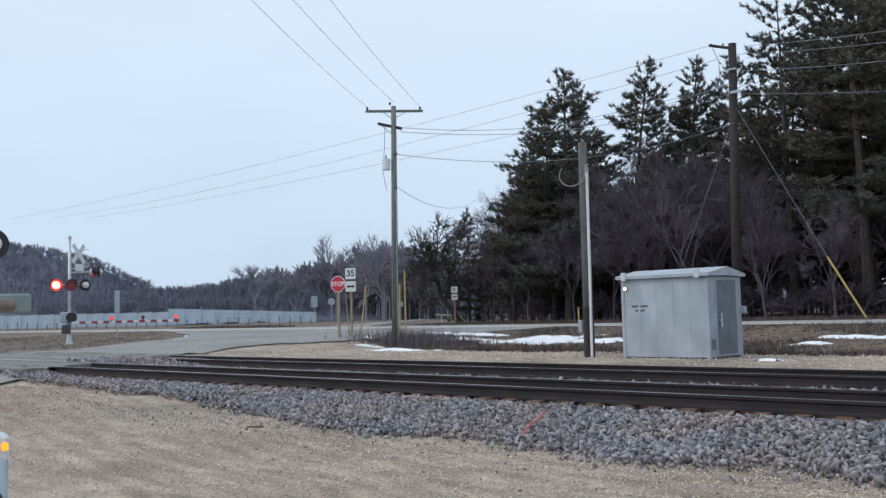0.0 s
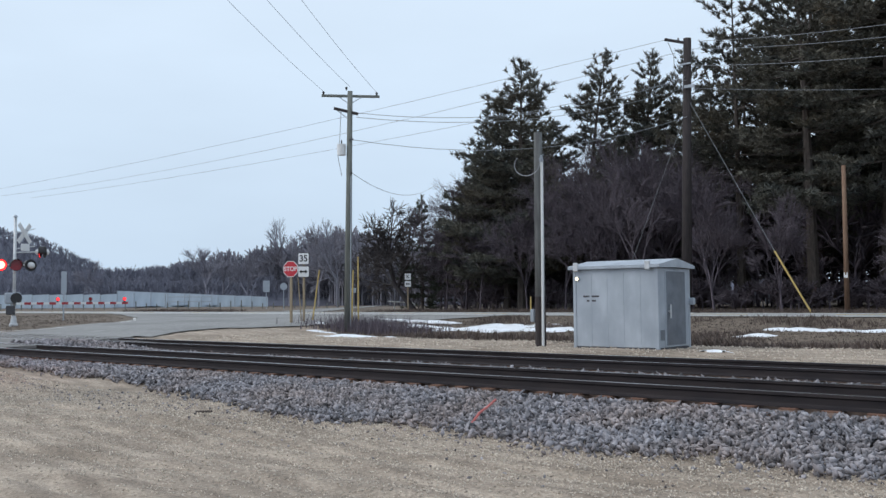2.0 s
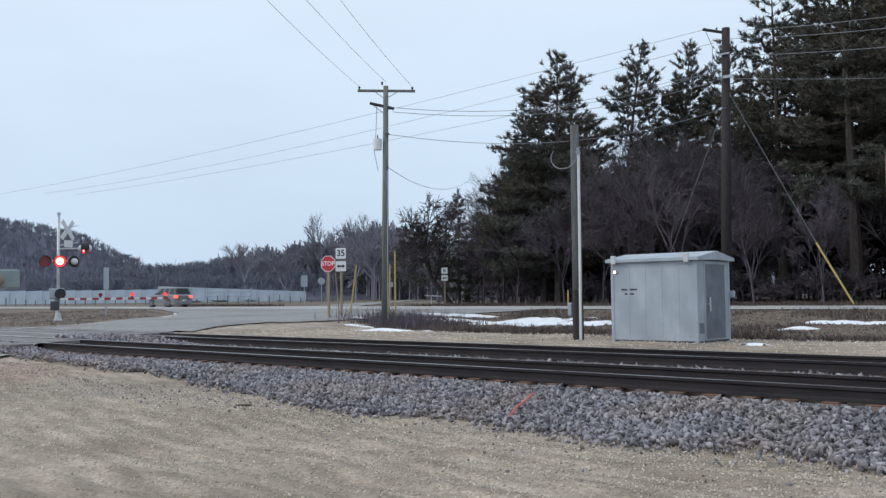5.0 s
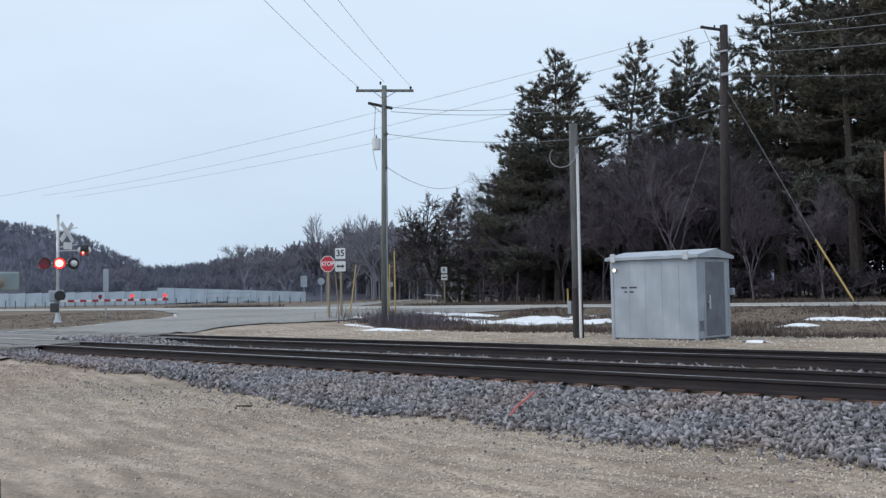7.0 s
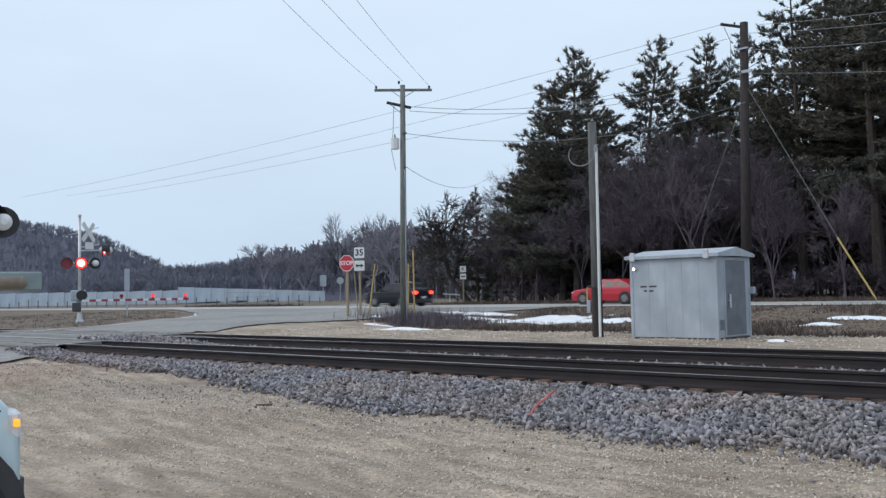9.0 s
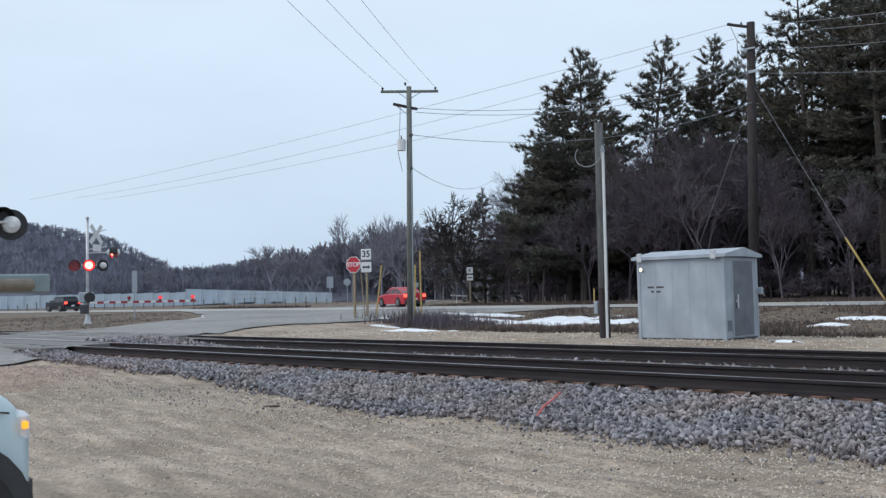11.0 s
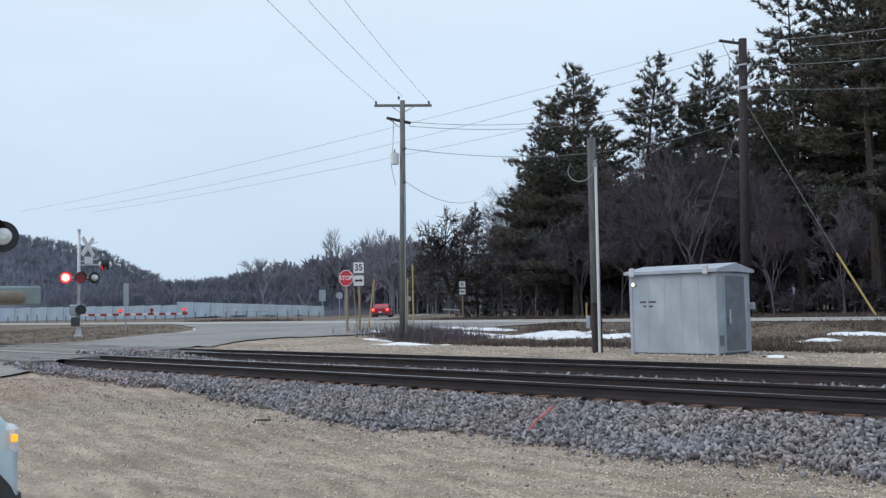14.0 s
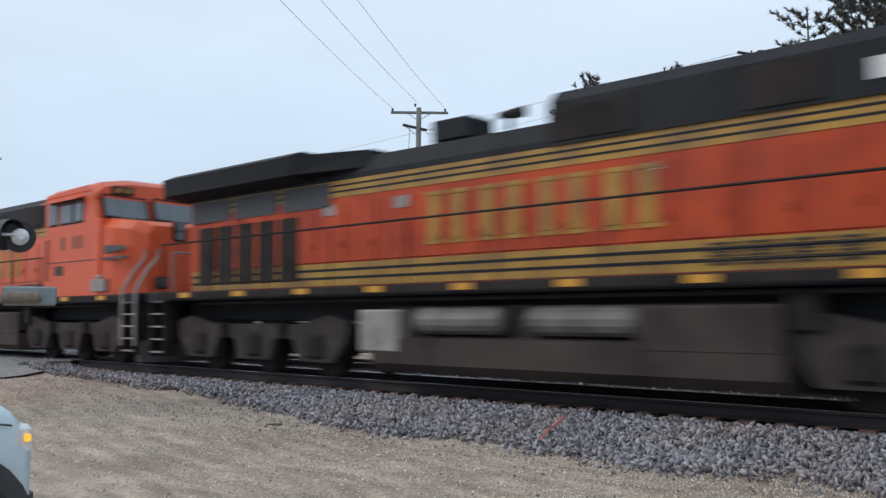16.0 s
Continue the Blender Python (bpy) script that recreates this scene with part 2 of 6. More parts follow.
# ---- mesh helpers ----
class Shape:
    """Collects faces and turns them into one mesh."""

    def __init__(self):
        self.v, self.f, self.m = [], [], []

    def add(self, verts, faces, slot=0):
        k = len(self.v)
        self.v.extend(tuple(p) for p in verts)
        self.f.extend(tuple(i + k for i in q) for q in faces)
        self.m.extend([slot] * len(faces))
        return self

    def box(self, x0, x1, y0, y1, z0, z1, c=0.0, slot=0):
        """A box, its edges cut by c."""
        if c <= 0:
            v = [(x, y, z) for x in (x0, x1) for y in (y0, y1) for z in (z0, z1)]
            return self.add(v, [(0, 1, 3, 2), (4, 6, 7, 5), (0, 4, 5, 1), (2, 3, 7, 6), (0, 2, 6, 4), (1, 5, 7, 3)], slot)
        c = min(c, 0.45 * min(abs(x1 - x0), abs(y1 - y0), abs(z1 - z0)))
        lo, hi = (x0, y0, z0), (x1, y1, z1)
        v, at = [], {}
        for sx in (0, 1):
            for sy in (0, 1):
                for sz in (0, 1):
                    for a in range(3):
                        p = []
                        for k, s in enumerate((sx, sy, sz)):
                            e = hi[k] if s else lo[k]
                            p.append(e if k == a else (e - c if s else e + c))
                        at[sx, sy, sz, a] = len(v)
                        v.append(p)
        f = []
        for a in range(3):
            o = [k for k in range(3) if k != a]
            for s in (0, 1):
                q = []
                for i, j in ((0, 0), (1, 0), (1, 1), (0, 1)):
                    key = [0, 0, 0]
                    key[a], key[o[0]], key[o[1]] = s, i, j
                    q.append(at[(*key, a)])
                f.append(q)
            for i in (0, 1):
                for j in (0, 1):
                    key = [0, 0, 0]
                    key[o[0]], key[o[1]] = i, j
                    k2 = list(key)
                    k2[a] = 1
                    f.append([at[(*key, o[0])], at[(*k2, o[0])], at[(*k2, o[1])], at[(*key, o[1])]])
        for sx in (0, 1):
            for sy in (0, 1):
                for sz in (0, 1):
                    f.append([at[sx, sy, sz, a] for a in range(3)])
        return self.add(v, f, slot)

    def rod(self, p, q, r0, r1=None, seg=8, slot=0, caps=True):
        """A tapered round bar from p to q."""
        p, q = Vector(p), Vector(q)
        r1 = r0 if r1 is None else r1
        d = (q - p).normalized()
        a = d.orthogonal().normalized()
        b = d.cross(a)
        v = []
        for c, r in ((p, r0), (q, r1)):
            for i in range(seg):
                w = 2 * math.pi * i / seg
                v.append(c + (a * math.cos(w) + b * math.sin(w)) * r)
        f = [(i, (i + 1) % seg, seg + (i + 1) % seg, seg + i) for i in range(seg)]
        if caps:
            f += [tuple(reversed(range(seg))), tuple(range(seg, 2 * seg))]
        return self.add(v, f, slot)

    def line(self, pts, r, seg=6, slot=0):
        for p, q in zip(pts, pts[1:]):
            self.rod(p, q, r, r, seg, slot)
        return self

    def tube(self, pts, r, seg=5, slot=0):
        """One unbroken round tube through the points."""
        pts = [Vector(p) for p in pts]
        rings = []
        for k, p in enumerate(pts):
            d = (pts[min(k + 1, len(pts) - 1)] - pts[max(k - 1, 0)]).normalized()
            a = d.cross(Vector((0.31, 0.17, 0.93))).normalized()
            b = d.cross(a)
            rings.append([p + (a * math.cos(2 * math.pi * i / seg) + b * math.sin(2 * math.pi * i / seg)) * r for i in range(seg)])
        return self.rings(rings, True, slot)

    def slab(self, poly, axis, a0, a1, slot=0):
        """A flat outline carried from a0 to a1 along axis 'x', 'y' or 'z'."""
        k = "xyz".index(axis)

        def put(u, v, w):
            p = [u, v]
            p.insert(k, w)
            return p
        n = len(poly)
        v = [put(*q, a0) for q in poly] + [put(*q, a1) for q in poly]
        f = [(i, (i + 1) % n, n + (i + 1) % n, n + i) for i in range(n)]
        return self.add(v, f + [tuple(reversed(range(n))), tuple(range(n, 2 * n))], slot)

    def rings(self, rings, closed=True, slot=0):
        """Skins a row of equal rings."""
        n = len(rings[0])
        v = [p for r in rings for p in r]
        f = []
        for k in range(len(rings) - 1):
            for i in range(n):
                j = (i + 1) % n
                f.append((k * n + i, k * n + j, (k + 1) * n + j, (k + 1) * n + i))
        if closed:
            f += [tuple(reversed(range(n))), tuple(range((len(rings) - 1) * n, len(rings) * n))]
        return self.add(v, f, slot)

    def mesh(self, name, mats, smooth=False):
        me = bpy.data.meshes.new(name)
        me.from_pydata(self.v, [], self.f)
        for m in mats:
            me.materials.append(m)
        if len(mats) > 1:
            me.polygons.foreach_set("material_index", self.m)
        bm = bmesh.new()
        bm.from_mesh(me)
        bmesh.ops.recalc_face_normals(bm, faces=bm.faces)
        bm.to_mesh(me)
        bm.free()
        if smooth:
            me.polygons.foreach_set("use_smooth", [True] * len(me.polygons))
        me.update()
        return me


def part(name, shape, material, parent, label="", smooth=False, at=None):
    me = shape if isinstance(shape, bpy.types.Mesh) else shape.mesh(name, material if isinstance(material, (list, tuple)) else [material], smooth)
    ob = new(name, me)
    ob.parent = parent
    if at is not None:
        ob.matrix_basis = at
    if label:
        tagged(ob, label)
    return ob


def thing(name, label, category, m=None, group="", kind=""):
    ob = new(name)
    ob.empty_display_size = 0.2
    if m is not None:
        ob.matrix_basis = m
    return tagged(ob, label, category, group, kind)


def single(name, shape, material, label, category, group="", kind="", smooth=False):
    me = shape if isinstance(shape, bpy.types.Mesh) else shape.mesh(name, material if isinstance(material, (list, tuple)) else [material], smooth)
    return tagged(new(name, me), label, category, group, kind)


def soup(name, verts, faces, material):
    """A mesh from numpy arrays of triangles."""
    me = bpy.data.meshes.new(name)
    verts, faces = np.asarray(verts, np.float32), np.asarray(faces, np.int32)
    me.vertices.add(len(verts))
    me.vertices.foreach_set("co", verts.ravel())
    me.loops.add(faces.size)
    me.loops.foreach_set("vertex_index", faces.ravel())
    me.polygons.add(len(faces))
    me.polygons.foreach_set("loop_start", np.arange(0, faces.size, faces.shape[1], dtype=np.int32))
    me.materials.append(material)
    me.update(calc_edges=True)
    me.validate()
    return me


def text(parent, words, m, size, material, depth=0.002):
    cu = bpy.data.curves.new("lettering", "FONT")
    cu.body, cu.size, cu.align_x, cu.align_y, cu.extrude, cu.offset = words, size, "CENTER", "CENTER", depth, size * 0.022
    cu.materials.append(material)
    ob = new("lettering", cu)
    ob.parent, ob.matrix_basis = parent, m
    return ob


def step(a, b, v):
    w = np.clip((v - a) / (b - a), 0, 1)
    return w * w * (3 - 2 * w)


def rough2(x, y, scale, seed=0):
    """Cheap smooth roughness between -1 and 1."""
    x, y = x * scale + seed * 3.7, y * scale - seed * 2.3
    return (np.sin(x * 1.7 + 1.3 * np.sin(y * 1.1)) + np.sin(y * 2.1 + 1.7 * np.sin(x * 0.9 + 2)) + np.sin(x * 3.9 - y * 3.1) * 0.5) / 2.5


NN, NF, FN, FF = 11.42, 12.925, 15.44, 16.945   # the four rails
RAILZ = 0.5


def ground_z(x, y):
    x, y = np.asarray(x, float), np.asarray(y, float)
    ditch = np.interp(y, [-60, 8.5, 9.3, 10.9, 17.5, 18.8, 20, 24.5, 27, 29.5, 33, 36.5, 38.2, 47.8, 49.5, 60, 120, 700],
                      [0, 0, 0.06, 0.20, 0.20, 0.32, 0.42, 0.40, 0.15, 0.15, 0.40, 0.72, 0.88, 0.90, 0.82, 1.0, 1.4, 2.0])
    level = np.interp(y, [-60, 4, 9, 10.8, 17.6, 22, 28, 38.2, 47.8, 49.5, 60, 120, 700],
                      [0, 0, 0.30, 0.44, 0.44, 0.66, 0.68, 0.88, 0.90, 0.85, 0.92, 1.1, 1.6])
    w = np.where(y < 18.2, step(-22.0, -27.0, x), step(-26.0, -37.0, x))
    z = ditch * (1 - w) + level * w
    flat = (y > 38) & (y < 48)
    z = z + np.where(flat | ((y > 10.2) & (y < 18)), 0, 0.03 * rough2(x, y, 0.5) + 0.012 * rough2(x, y, 2.1, 3))
    mound = 0.26 * np.exp(-(((x + 21.0) / 2.6) ** 2 + ((y - 8.4) / 1.2) ** 2))
    ruts = 0.0
    for k, (y0, bow, wide) in enumerate(((3.6, 0.05, 0.13), (4.5, 0.035, 0.16), (5.35, 0.03, 0.12), (6.3, 0.016, 0.18), (7.3, 0.01, 0.14))):
        line = y0 + bow * (x + 7 + k) * np.abs(x + 7 + k) * 0.35 + 0.25 * np.sin(x * 0.45 + k * 2)
        ruts = ruts + np.exp(-((y - line) / wide) ** 2) - 0.6 * np.exp(-((y - line - 2.2 * wide) / wide) ** 2)
    lot = (y < 8.6) & (y > 1) & (x > -26)
    return z + mound - np.where(lot, 0.028 * ruts, 0)


def gz(x, y):
    return float(ground_z(x, y))


# ---- ground ----
def sheet(name, xs, ys, lift=0.0, keep=None, fn=None, material=DRY):
    X, Y = np.meshgrid(xs, ys)
    Z = (fn or ground_z)(X, Y) + lift
    v = np.stack([X, Y, Z], -1).reshape(-1, 3)
    n = len(xs)
    i, j = np.meshgrid(np.arange(n - 1), np.arange(len(ys) - 1))
    a = (j * n + i).ravel()
    f = np.stack([a, a + 1, a + n + 1, a + n], -1)
    if keep is not None:
        c = v[f].mean(1)
        f = f[keep(c[:, 0], c[:, 1])]
        used = np.unique(f)
        back = np.zeros(len(v), int)
        back[used] = np.arange(len(used))
        v, f = v[used], back[f]
    me = soup(name, v, f, material)
    me.polygons.foreach_set("use_smooth", [True] * len(me.polygons))
    return me


xs = np.concatenate([np.linspace(-1500, -130, 24), np.linspace(-125, -50, 60), np.linspace(-49, 14, 253), np.linspace(16, 60, 30), np.linspace(70, 900, 14)])
ys = np.concatenate([np.linspace(-600, -60, 10), np.linspace(-50, -2, 20), np.linspace(-1, 1.8, 14), np.linspace(2, 9, 100), np.linspace(9.2, 47, 190), np.linspace(48, 120, 40), np.linspace(130, 1500, 20)])
ground = sheet("ground", xs, ys)
ground.materials.append(LOT)
ground.materials.append(BED)
cy = np.zeros(len(ground.polygons) * 3)
ground.polygons.foreach_get("center", cy)
cy = cy.reshape(-1, 3)
slot = np.where(cy[:, 1] < 9.3 + 1.5 * step(-9, -19, cy[:, 0]), 1, np.where((cy[:, 1] < 17.8) & (cy[:, 0] > -28), 2, 0))
slot = np.where((cy[:, 1] > 17.7) & (cy[:, 1] < 23.8 + 0.8 * rough2(cy[:, 0], cy[:, 1], 0.6)) & (cy[:, 0] > -36), 1, slot)
slot = np.where((cy[:, 1] > 17.7) & (cy[:, 0] > -36) & (cy[:, 1] < np.interp(cy[:, 0], [-34, -30, -24, -20], [31, 28.4, 24.6, 23.4]) + 0.5 * rough2(cy[:, 0], cy[:, 1], 0.6)), 1, slot)
slot = np.where((cy[:, 0] < -18.5) & (cy[:, 1] < 9.9) & (cy[:, 1] > 6), 1, slot)
ground.polygons.foreach_set("material_index", slot.astype(np.int32))
tagged(new("ground", ground), "pale gravel lot, ballast bed and dry brown winter verge", "ground", kind="structure")

# highway beyond the ditch and the road that runs over the crossing
single("road", sheet("road", np.linspace(-420, 160, 300), np.linspace(38.8, 47.2, 9), 0.03, material=CONCRETE),
       CONCRETE, "pale grey two-lane highway running behind the ditch", "road", kind="structure")


def lane(right, left, n=40, m=14, lift=0.045):
    def along(pts, w):
        pts = np.array(pts, float)
        s = np.r_[0, np.cumsum(np.linalg.norm(np.diff(pts, axis=0), axis=1))]
        return np.stack([np.interp(w * s[-1], s, pts[:, k]) for k in (0, 1)], -1)
    w = np.linspace(0, 1, n)
    R, L = along(right, w), along(left, w)
    u = np.linspace(0, 1, m)[None, :, None]
    P = R[:, None] * (1 - u) + L[:, None] * u
    Z = ground_z(P[..., 0], P[..., 1]) + lift
    over = (P[..., 1] > 10.4) & (P[..., 1] < 17.9)
    Z = np.where(over, np.maximum(Z, RAILZ - 0.015), Z)
    v = np.concatenate([P, Z[..., None]], -1).reshape(-1, 3)
    i, j = np.meshgrid(np.arange(m - 1), np.arange(n - 1))
    a = (j * m + i).ravel()
    return soup("road", v, np.stack([a, a + 1, a + m + 1, a + m], -1), ASPHALT)


ROAD_RIGHT = [(-16, 0.0), (-22, 7.5), (-24.3, 10.7), (-28.0, 16.6), (-31.5, 22), (-33.0, 28.0), (-32, 33), (-27, 38.9)]
ROAD_LEFT = [(-30, -4), (-35, 5), (-37.6, 12), (-38.2, 16), (-38.6, 20), (-42.5, 25.5), (-50, 31.5), (-66, 38.9)]
single("road", lane(ROAD_RIGHT, ROAD_LEFT), ASPHALT, "worn grey asphalt road over the level crossing", "road", kind="structure")
single("road", lane([(-50, 47.1), (-55, 51), (-76, 77), (-130, 145)], [(-66, 47.1), (-62, 53), (-82, 80), (-136, 151)], lift=0.05), ASPHALT,
       "grey side road leading away from the highway", "road", kind="structure")


def stripe(pts, width, lift=0.055):
    s = Shape()
    for (a, b), (c, e) in zip(pts, pts[1:]):
        p, q = Vector((a, b, gz(a, b) + lift)), Vector((c, e, gz(c, e) + lift))
        side = Vector((-(q - p).y, (q - p).x, 0)).normalized() * width / 2
        s.add([p - side, q - side, q + side, p + side], [(0, 1, 2, 3)])
    return s


single("road_marking", stripe([(-37.9, 16.0), (-38.3, 20), (-42, 25.3), (-46, 28.7), (-50, 31.2)], 0.16), PAINT_LINE, "white painted edge line along the road", "marking", kind="structure")
s = Shape()
for k in range(60):
    x = -300 + k * 7
    s.box(x, x + 3, 42.95, 43.05, 0.925, 0.934)
single("road_marking", s, mat("yellow_paint", (0.5, 0.34, 0.06), (0.58, 0.42, 0.1), 8, 0.8), "faded yellow dashed centre line", "marking", kind="structure")
for y in (39.3, 46.7):
    s = Shape()
    s.box(-400, 150, y - 0.06, y + 0.06, 0.925, 0.936)
    single("road_marking", s, PAINT_LINE, "white painted edge line of the highway", "marking", kind="structure")


SNOW_PATCHES = ((-33.1, 30.55, 0.5, 0.25), (-30.6, 28.3, 0.8, 0.3), (-23.9, 23.8, 1.3, 0.35), (-30.7, 34.7, 2.7, 0.4), (-28.4, 33.0, 2.2, 0.4), (-25.6, 32.5, 1.6, 0.6),
                (-24.4, 33.4, 1.7, 1.5), (-21.2, 33.0, 1.3, 0.75), (-12.3, 31.9, 0.55, 0.3), (-10.6, 34.2, 2.0, 0.45), (-5.5, 34.3, 2.6, 0.5), (-8.8, 20.35, 0.4, 0.12))


def snow_fn(x, y):
    amount = 0.0
    for px_, py_, ax, ay in SNOW_PATCHES:
        amount = np.maximum(amount, np.exp(-((x - px_) / ax / 1.3) ** 2 - ((y - py_) / ay / 1.3) ** 2))
    return ground_z(x, y) + (amount - 0.46 + 0.26 * rough2(x, y, 1.1, 2) + 0.16 * rough2(x, y, 3.1, 5)) * 0.16


def snow_keep(x, y):
    return snow_fn(x, y) > ground_z(x, y) + 0.002


single("snow_patches", sheet("snow_patches", np.linspace(-39, 4, 440), np.linspace(20, 38, 180), 0.0, snow_keep, snow_fn, SNOW), SNOW,
       "melting patches of old snow in the ditch", "snow", kind="stuff")


# ---- ballast, gravel and weeds ----
def stones(name, pts, r, material, seed, flat=0.7):
    """Angular stones: squashed, jittered octahedra with cut corners."""
    rng = np.random.default_rng(seed)
    base = np.array([(1, 0, 0), (-1, 0, 0), (0, 1, 0), (0, -1, 0), (0, 0, 1), (0, 0, -1), (.6, .6, .6), (-.6, .6, -.5)], float)
    tri = np.array([(0, 2, 6), (2, 4, 6), (4, 0, 6), (2, 1, 4), (1, 3, 4), (3, 0, 4), (2, 0, 5), (0, 3, 5), (3, 1, 5), (1, 7, 5), (7, 2, 5), (1, 2, 7)])
    n = len(pts)
    v = base[None] * (1 + rng.uniform(-0.5, 0.5, (n, 8, 3)))
    q = rng.normal(size=(n, 4))
    q /= np.linalg.norm(q, axis=1)[:, None]
    w, x, y, z = q.T
    R = np.stack([1 - 2 * (y * y + z * z), 2 * (x * y - z * w), 2 * (x * z + y * w), 2 * (x * y + z * w), 1 - 2 * (x * x + z * z), 2 * (y * z - x * w),
                  2 * (x * z - y * w), 2 * (y * z + x * w), 1 - 2 * (x * x + y * y)], -1).reshape(n, 3, 3)
    v = np.einsum("nij,nkj->nki", R, v * np.array([1.2, 0.75, flat])) * (r * rng.uniform(0.55, 1.45, n))[:, None, None] + pts[:, None]
    f = tri[None] + (np.arange(n) * 8)[:, None, None]
    return soup(name, v.reshape(-1, 3), f.reshape(-1, 3), material)


rng = np.random.default_rng(5)
n = 60000
bx, by = rng.uniform(-25.5, 4, n), rng.uniform(8.1, 10.98, n)
edge = 8.75 + 0.30 * rough2(bx, by, 0.8, 4) + 1.45 * step(-9, -19, bx)
ok = by > edge + rng.exponential(0.24, n) - 0.35 * rng.random(n) ** 2
bx, by = bx[ok], by[ok]
single("ballast", stones("ballast", np.stack([bx, by, ground_z(bx, by) + rng.uniform(0.0, 0.06, len(bx)) + 0.055 * step(9.2, 10.6, by)], -1), 0.038, BALLAST, 1, 0.45), BALLAST,
       "heap of grey crushed-stone ballast along the track", "ballast", kind="stuff")
n = 1500
bx, by = rng.uniform(-24, 3, n), 8.95 - rng.exponential(0.55, n) + 0.5 * step(-11, -19, rng.uniform(-24, 3, n))
single("ballast", stones("ballast", np.stack([bx, by, ground_z(bx, by) + 0.008], -1), 0.017, BALLAST, 6), BALLAST,
       "stray ballast stones spread over the edge of the lot", "ballast", kind="stuff")
n = 17000
bx, by = rng.uniform(-28, 8, n), rng.uniform(13.2, 15.2, n)
single("ballast", stones("ballast", np.stack([bx, by, ground_z(bx, by) + rng.uniform(0.02, 0.11, n)], -1), 0.045, BALLAST, 2), BALLAST,
       "grey crushed-stone ballast between the tracks", "ballast", kind="stuff")
n = 46000
bx = rng.uniform(-22, 2, n)
by = 3.5 + 5.8 * np.sqrt(rng.random(n))
single("loose_gravel", stones("loose_gravel", np.stack([bx, by, ground_z(bx, by) + 0.003], -1), 0.0125, PEBBLE, 3, 0.4), PEBBLE,
       "loose pale gravel scattered over the lot", "gravel", kind="stuff")
n = 4000
bx, by = rng.uniform(-28, -2, n), rng.uniform(18.4, 24, n)
single("loose_gravel", stones("loose_gravel", np.stack([bx, by, ground_z(bx, by) + 0.005], -1), 0.025, PEBBLE, 4), PEBBLE,
       "pale gravel of the service track beyond the rails", "gravel", kind="stuff")


def weeds(name, x, y, h, seed, material, lean=0.45, width=0.02):
    """Dry stalks, three to a clump."""
    r = np.random.default_rng(seed)
    x, y, h = np.repeat(x, 3), np.repeat(y, 3), np.repeat(h, 3)
    k = len(x)
    x, y = x + r.normal(0, 0.06, k), y + r.normal(0, 0.06, k)
    h = h * r.uniform(0.5, 1.2, k)
    z = ground_z(x, y) - 0.02
    a = r.uniform(0, 2 * np.pi, k)
    w = width * r.uniform(0.6, 1.5, k)
    tip = np.stack([x + r.normal(0, lean, k) * h, y + r.normal(0, lean, k) * h, z + h], -1)
    p = np.stack([x + w * np.cos(a), y + w * np.sin(a), z], -1)
    q = np.stack([x - w * np.cos(a), y - w * np.sin(a), z], -1)
    v = np.stack([p, q, tip], 1).reshape(-1, 3)
    return soup(name, v, np.arange(3 * k).reshape(-1, 3), material)


n = 21000
wx, wy = rng.uniform(-40, 4, n), rng.uniform(23.6, 38.3, n)
wh = 0.07 + 0.16 * np.clip(rough2(wx, wy, 0.5, 1) + 0.3, 0, 1) + 0.12 * step(28, 25, wy)
ok = (~snow_keep(wx, wy) | (rng.random(n) < 0.10)) & (wx > np.interp(wy, [23.5, 24.5, 28, 31, 33, 38.3], [-20, -23, -29.5, -33.3, -31.6, -26.5]))
single("dry_weeds", weeds("dry_weeds", wx[ok], wy[ok], wh[ok], 7, GRASS), GRASS, "dry brown weeds and grass in the ditch", "grass", kind="stuff")
n = 650
wx, wy = rng.normal(-29.6, 1.7, n), rng.normal(30.4, 0.8, n)
single("dry_weeds", weeds("dry_weeds", wx, wy, np.full(n, 0.7), 8, TWIG, 0.3, 0.012), TWIG, "grey brush growing round the foot of the utility pole", "brush", kind="stuff")
n = 5000
wx, wy = rng.uniform(-70, -38, n), rng.uniform(13.5, 37, n)
ok = wx < np.interp(wy, [12, 16, 20, 25.5, 31.5, 38], [-38.5, -39, -39.6, -43.5, -51.5, -66])
single("dry_weeds", weeds("dry_weeds", wx[ok], wy[ok], np.full(ok.sum(), 0.08), 9, GRASS), GRASS, "tan grass on the island beside the crossing", "grass", kind="stuff")
n = 9000
wx, wy = rng.uniform(-80, 5, n), rng.uniform(48.4, 54, n)
ok = (wx > -48) | (wx < -68)
single("dry_weeds", weeds("dry_weeds", wx[ok], wy[ok], np.full(ok.sum(), 0.3), 10, GRASS), GRASS, "dry grass along the far side of the highway", "grass", kind="stuff")


# ---- tracks ----
def rail_mesh(x0, x1):
    half = [(0.076, 0.0), (0.076, 0.012), (0.02, 0.030), (0.010, 0.045), (0.010, 0.125), (0.036, 0.140), (0.037, 0.170), (0.030, 0.178)]
    poly = half + [(-a, b) for a, b in reversed(half)]
    s = Shape()
    s.slab([(a, b) for a, b in poly], "x", x0, x1)
    s.box(x0, x1, -0.034, 0.034, 0.1775, 0.180, slot=1)
    return s.mesh("rail", [RAIL, RAILTOP])


def tie_mesh():
    s = Shape()
    s.box(-0.115, 0.115, -1.3, 1.3, -0.17, 0.0, 0.012)
    return s.mesh("tie", [TIE])


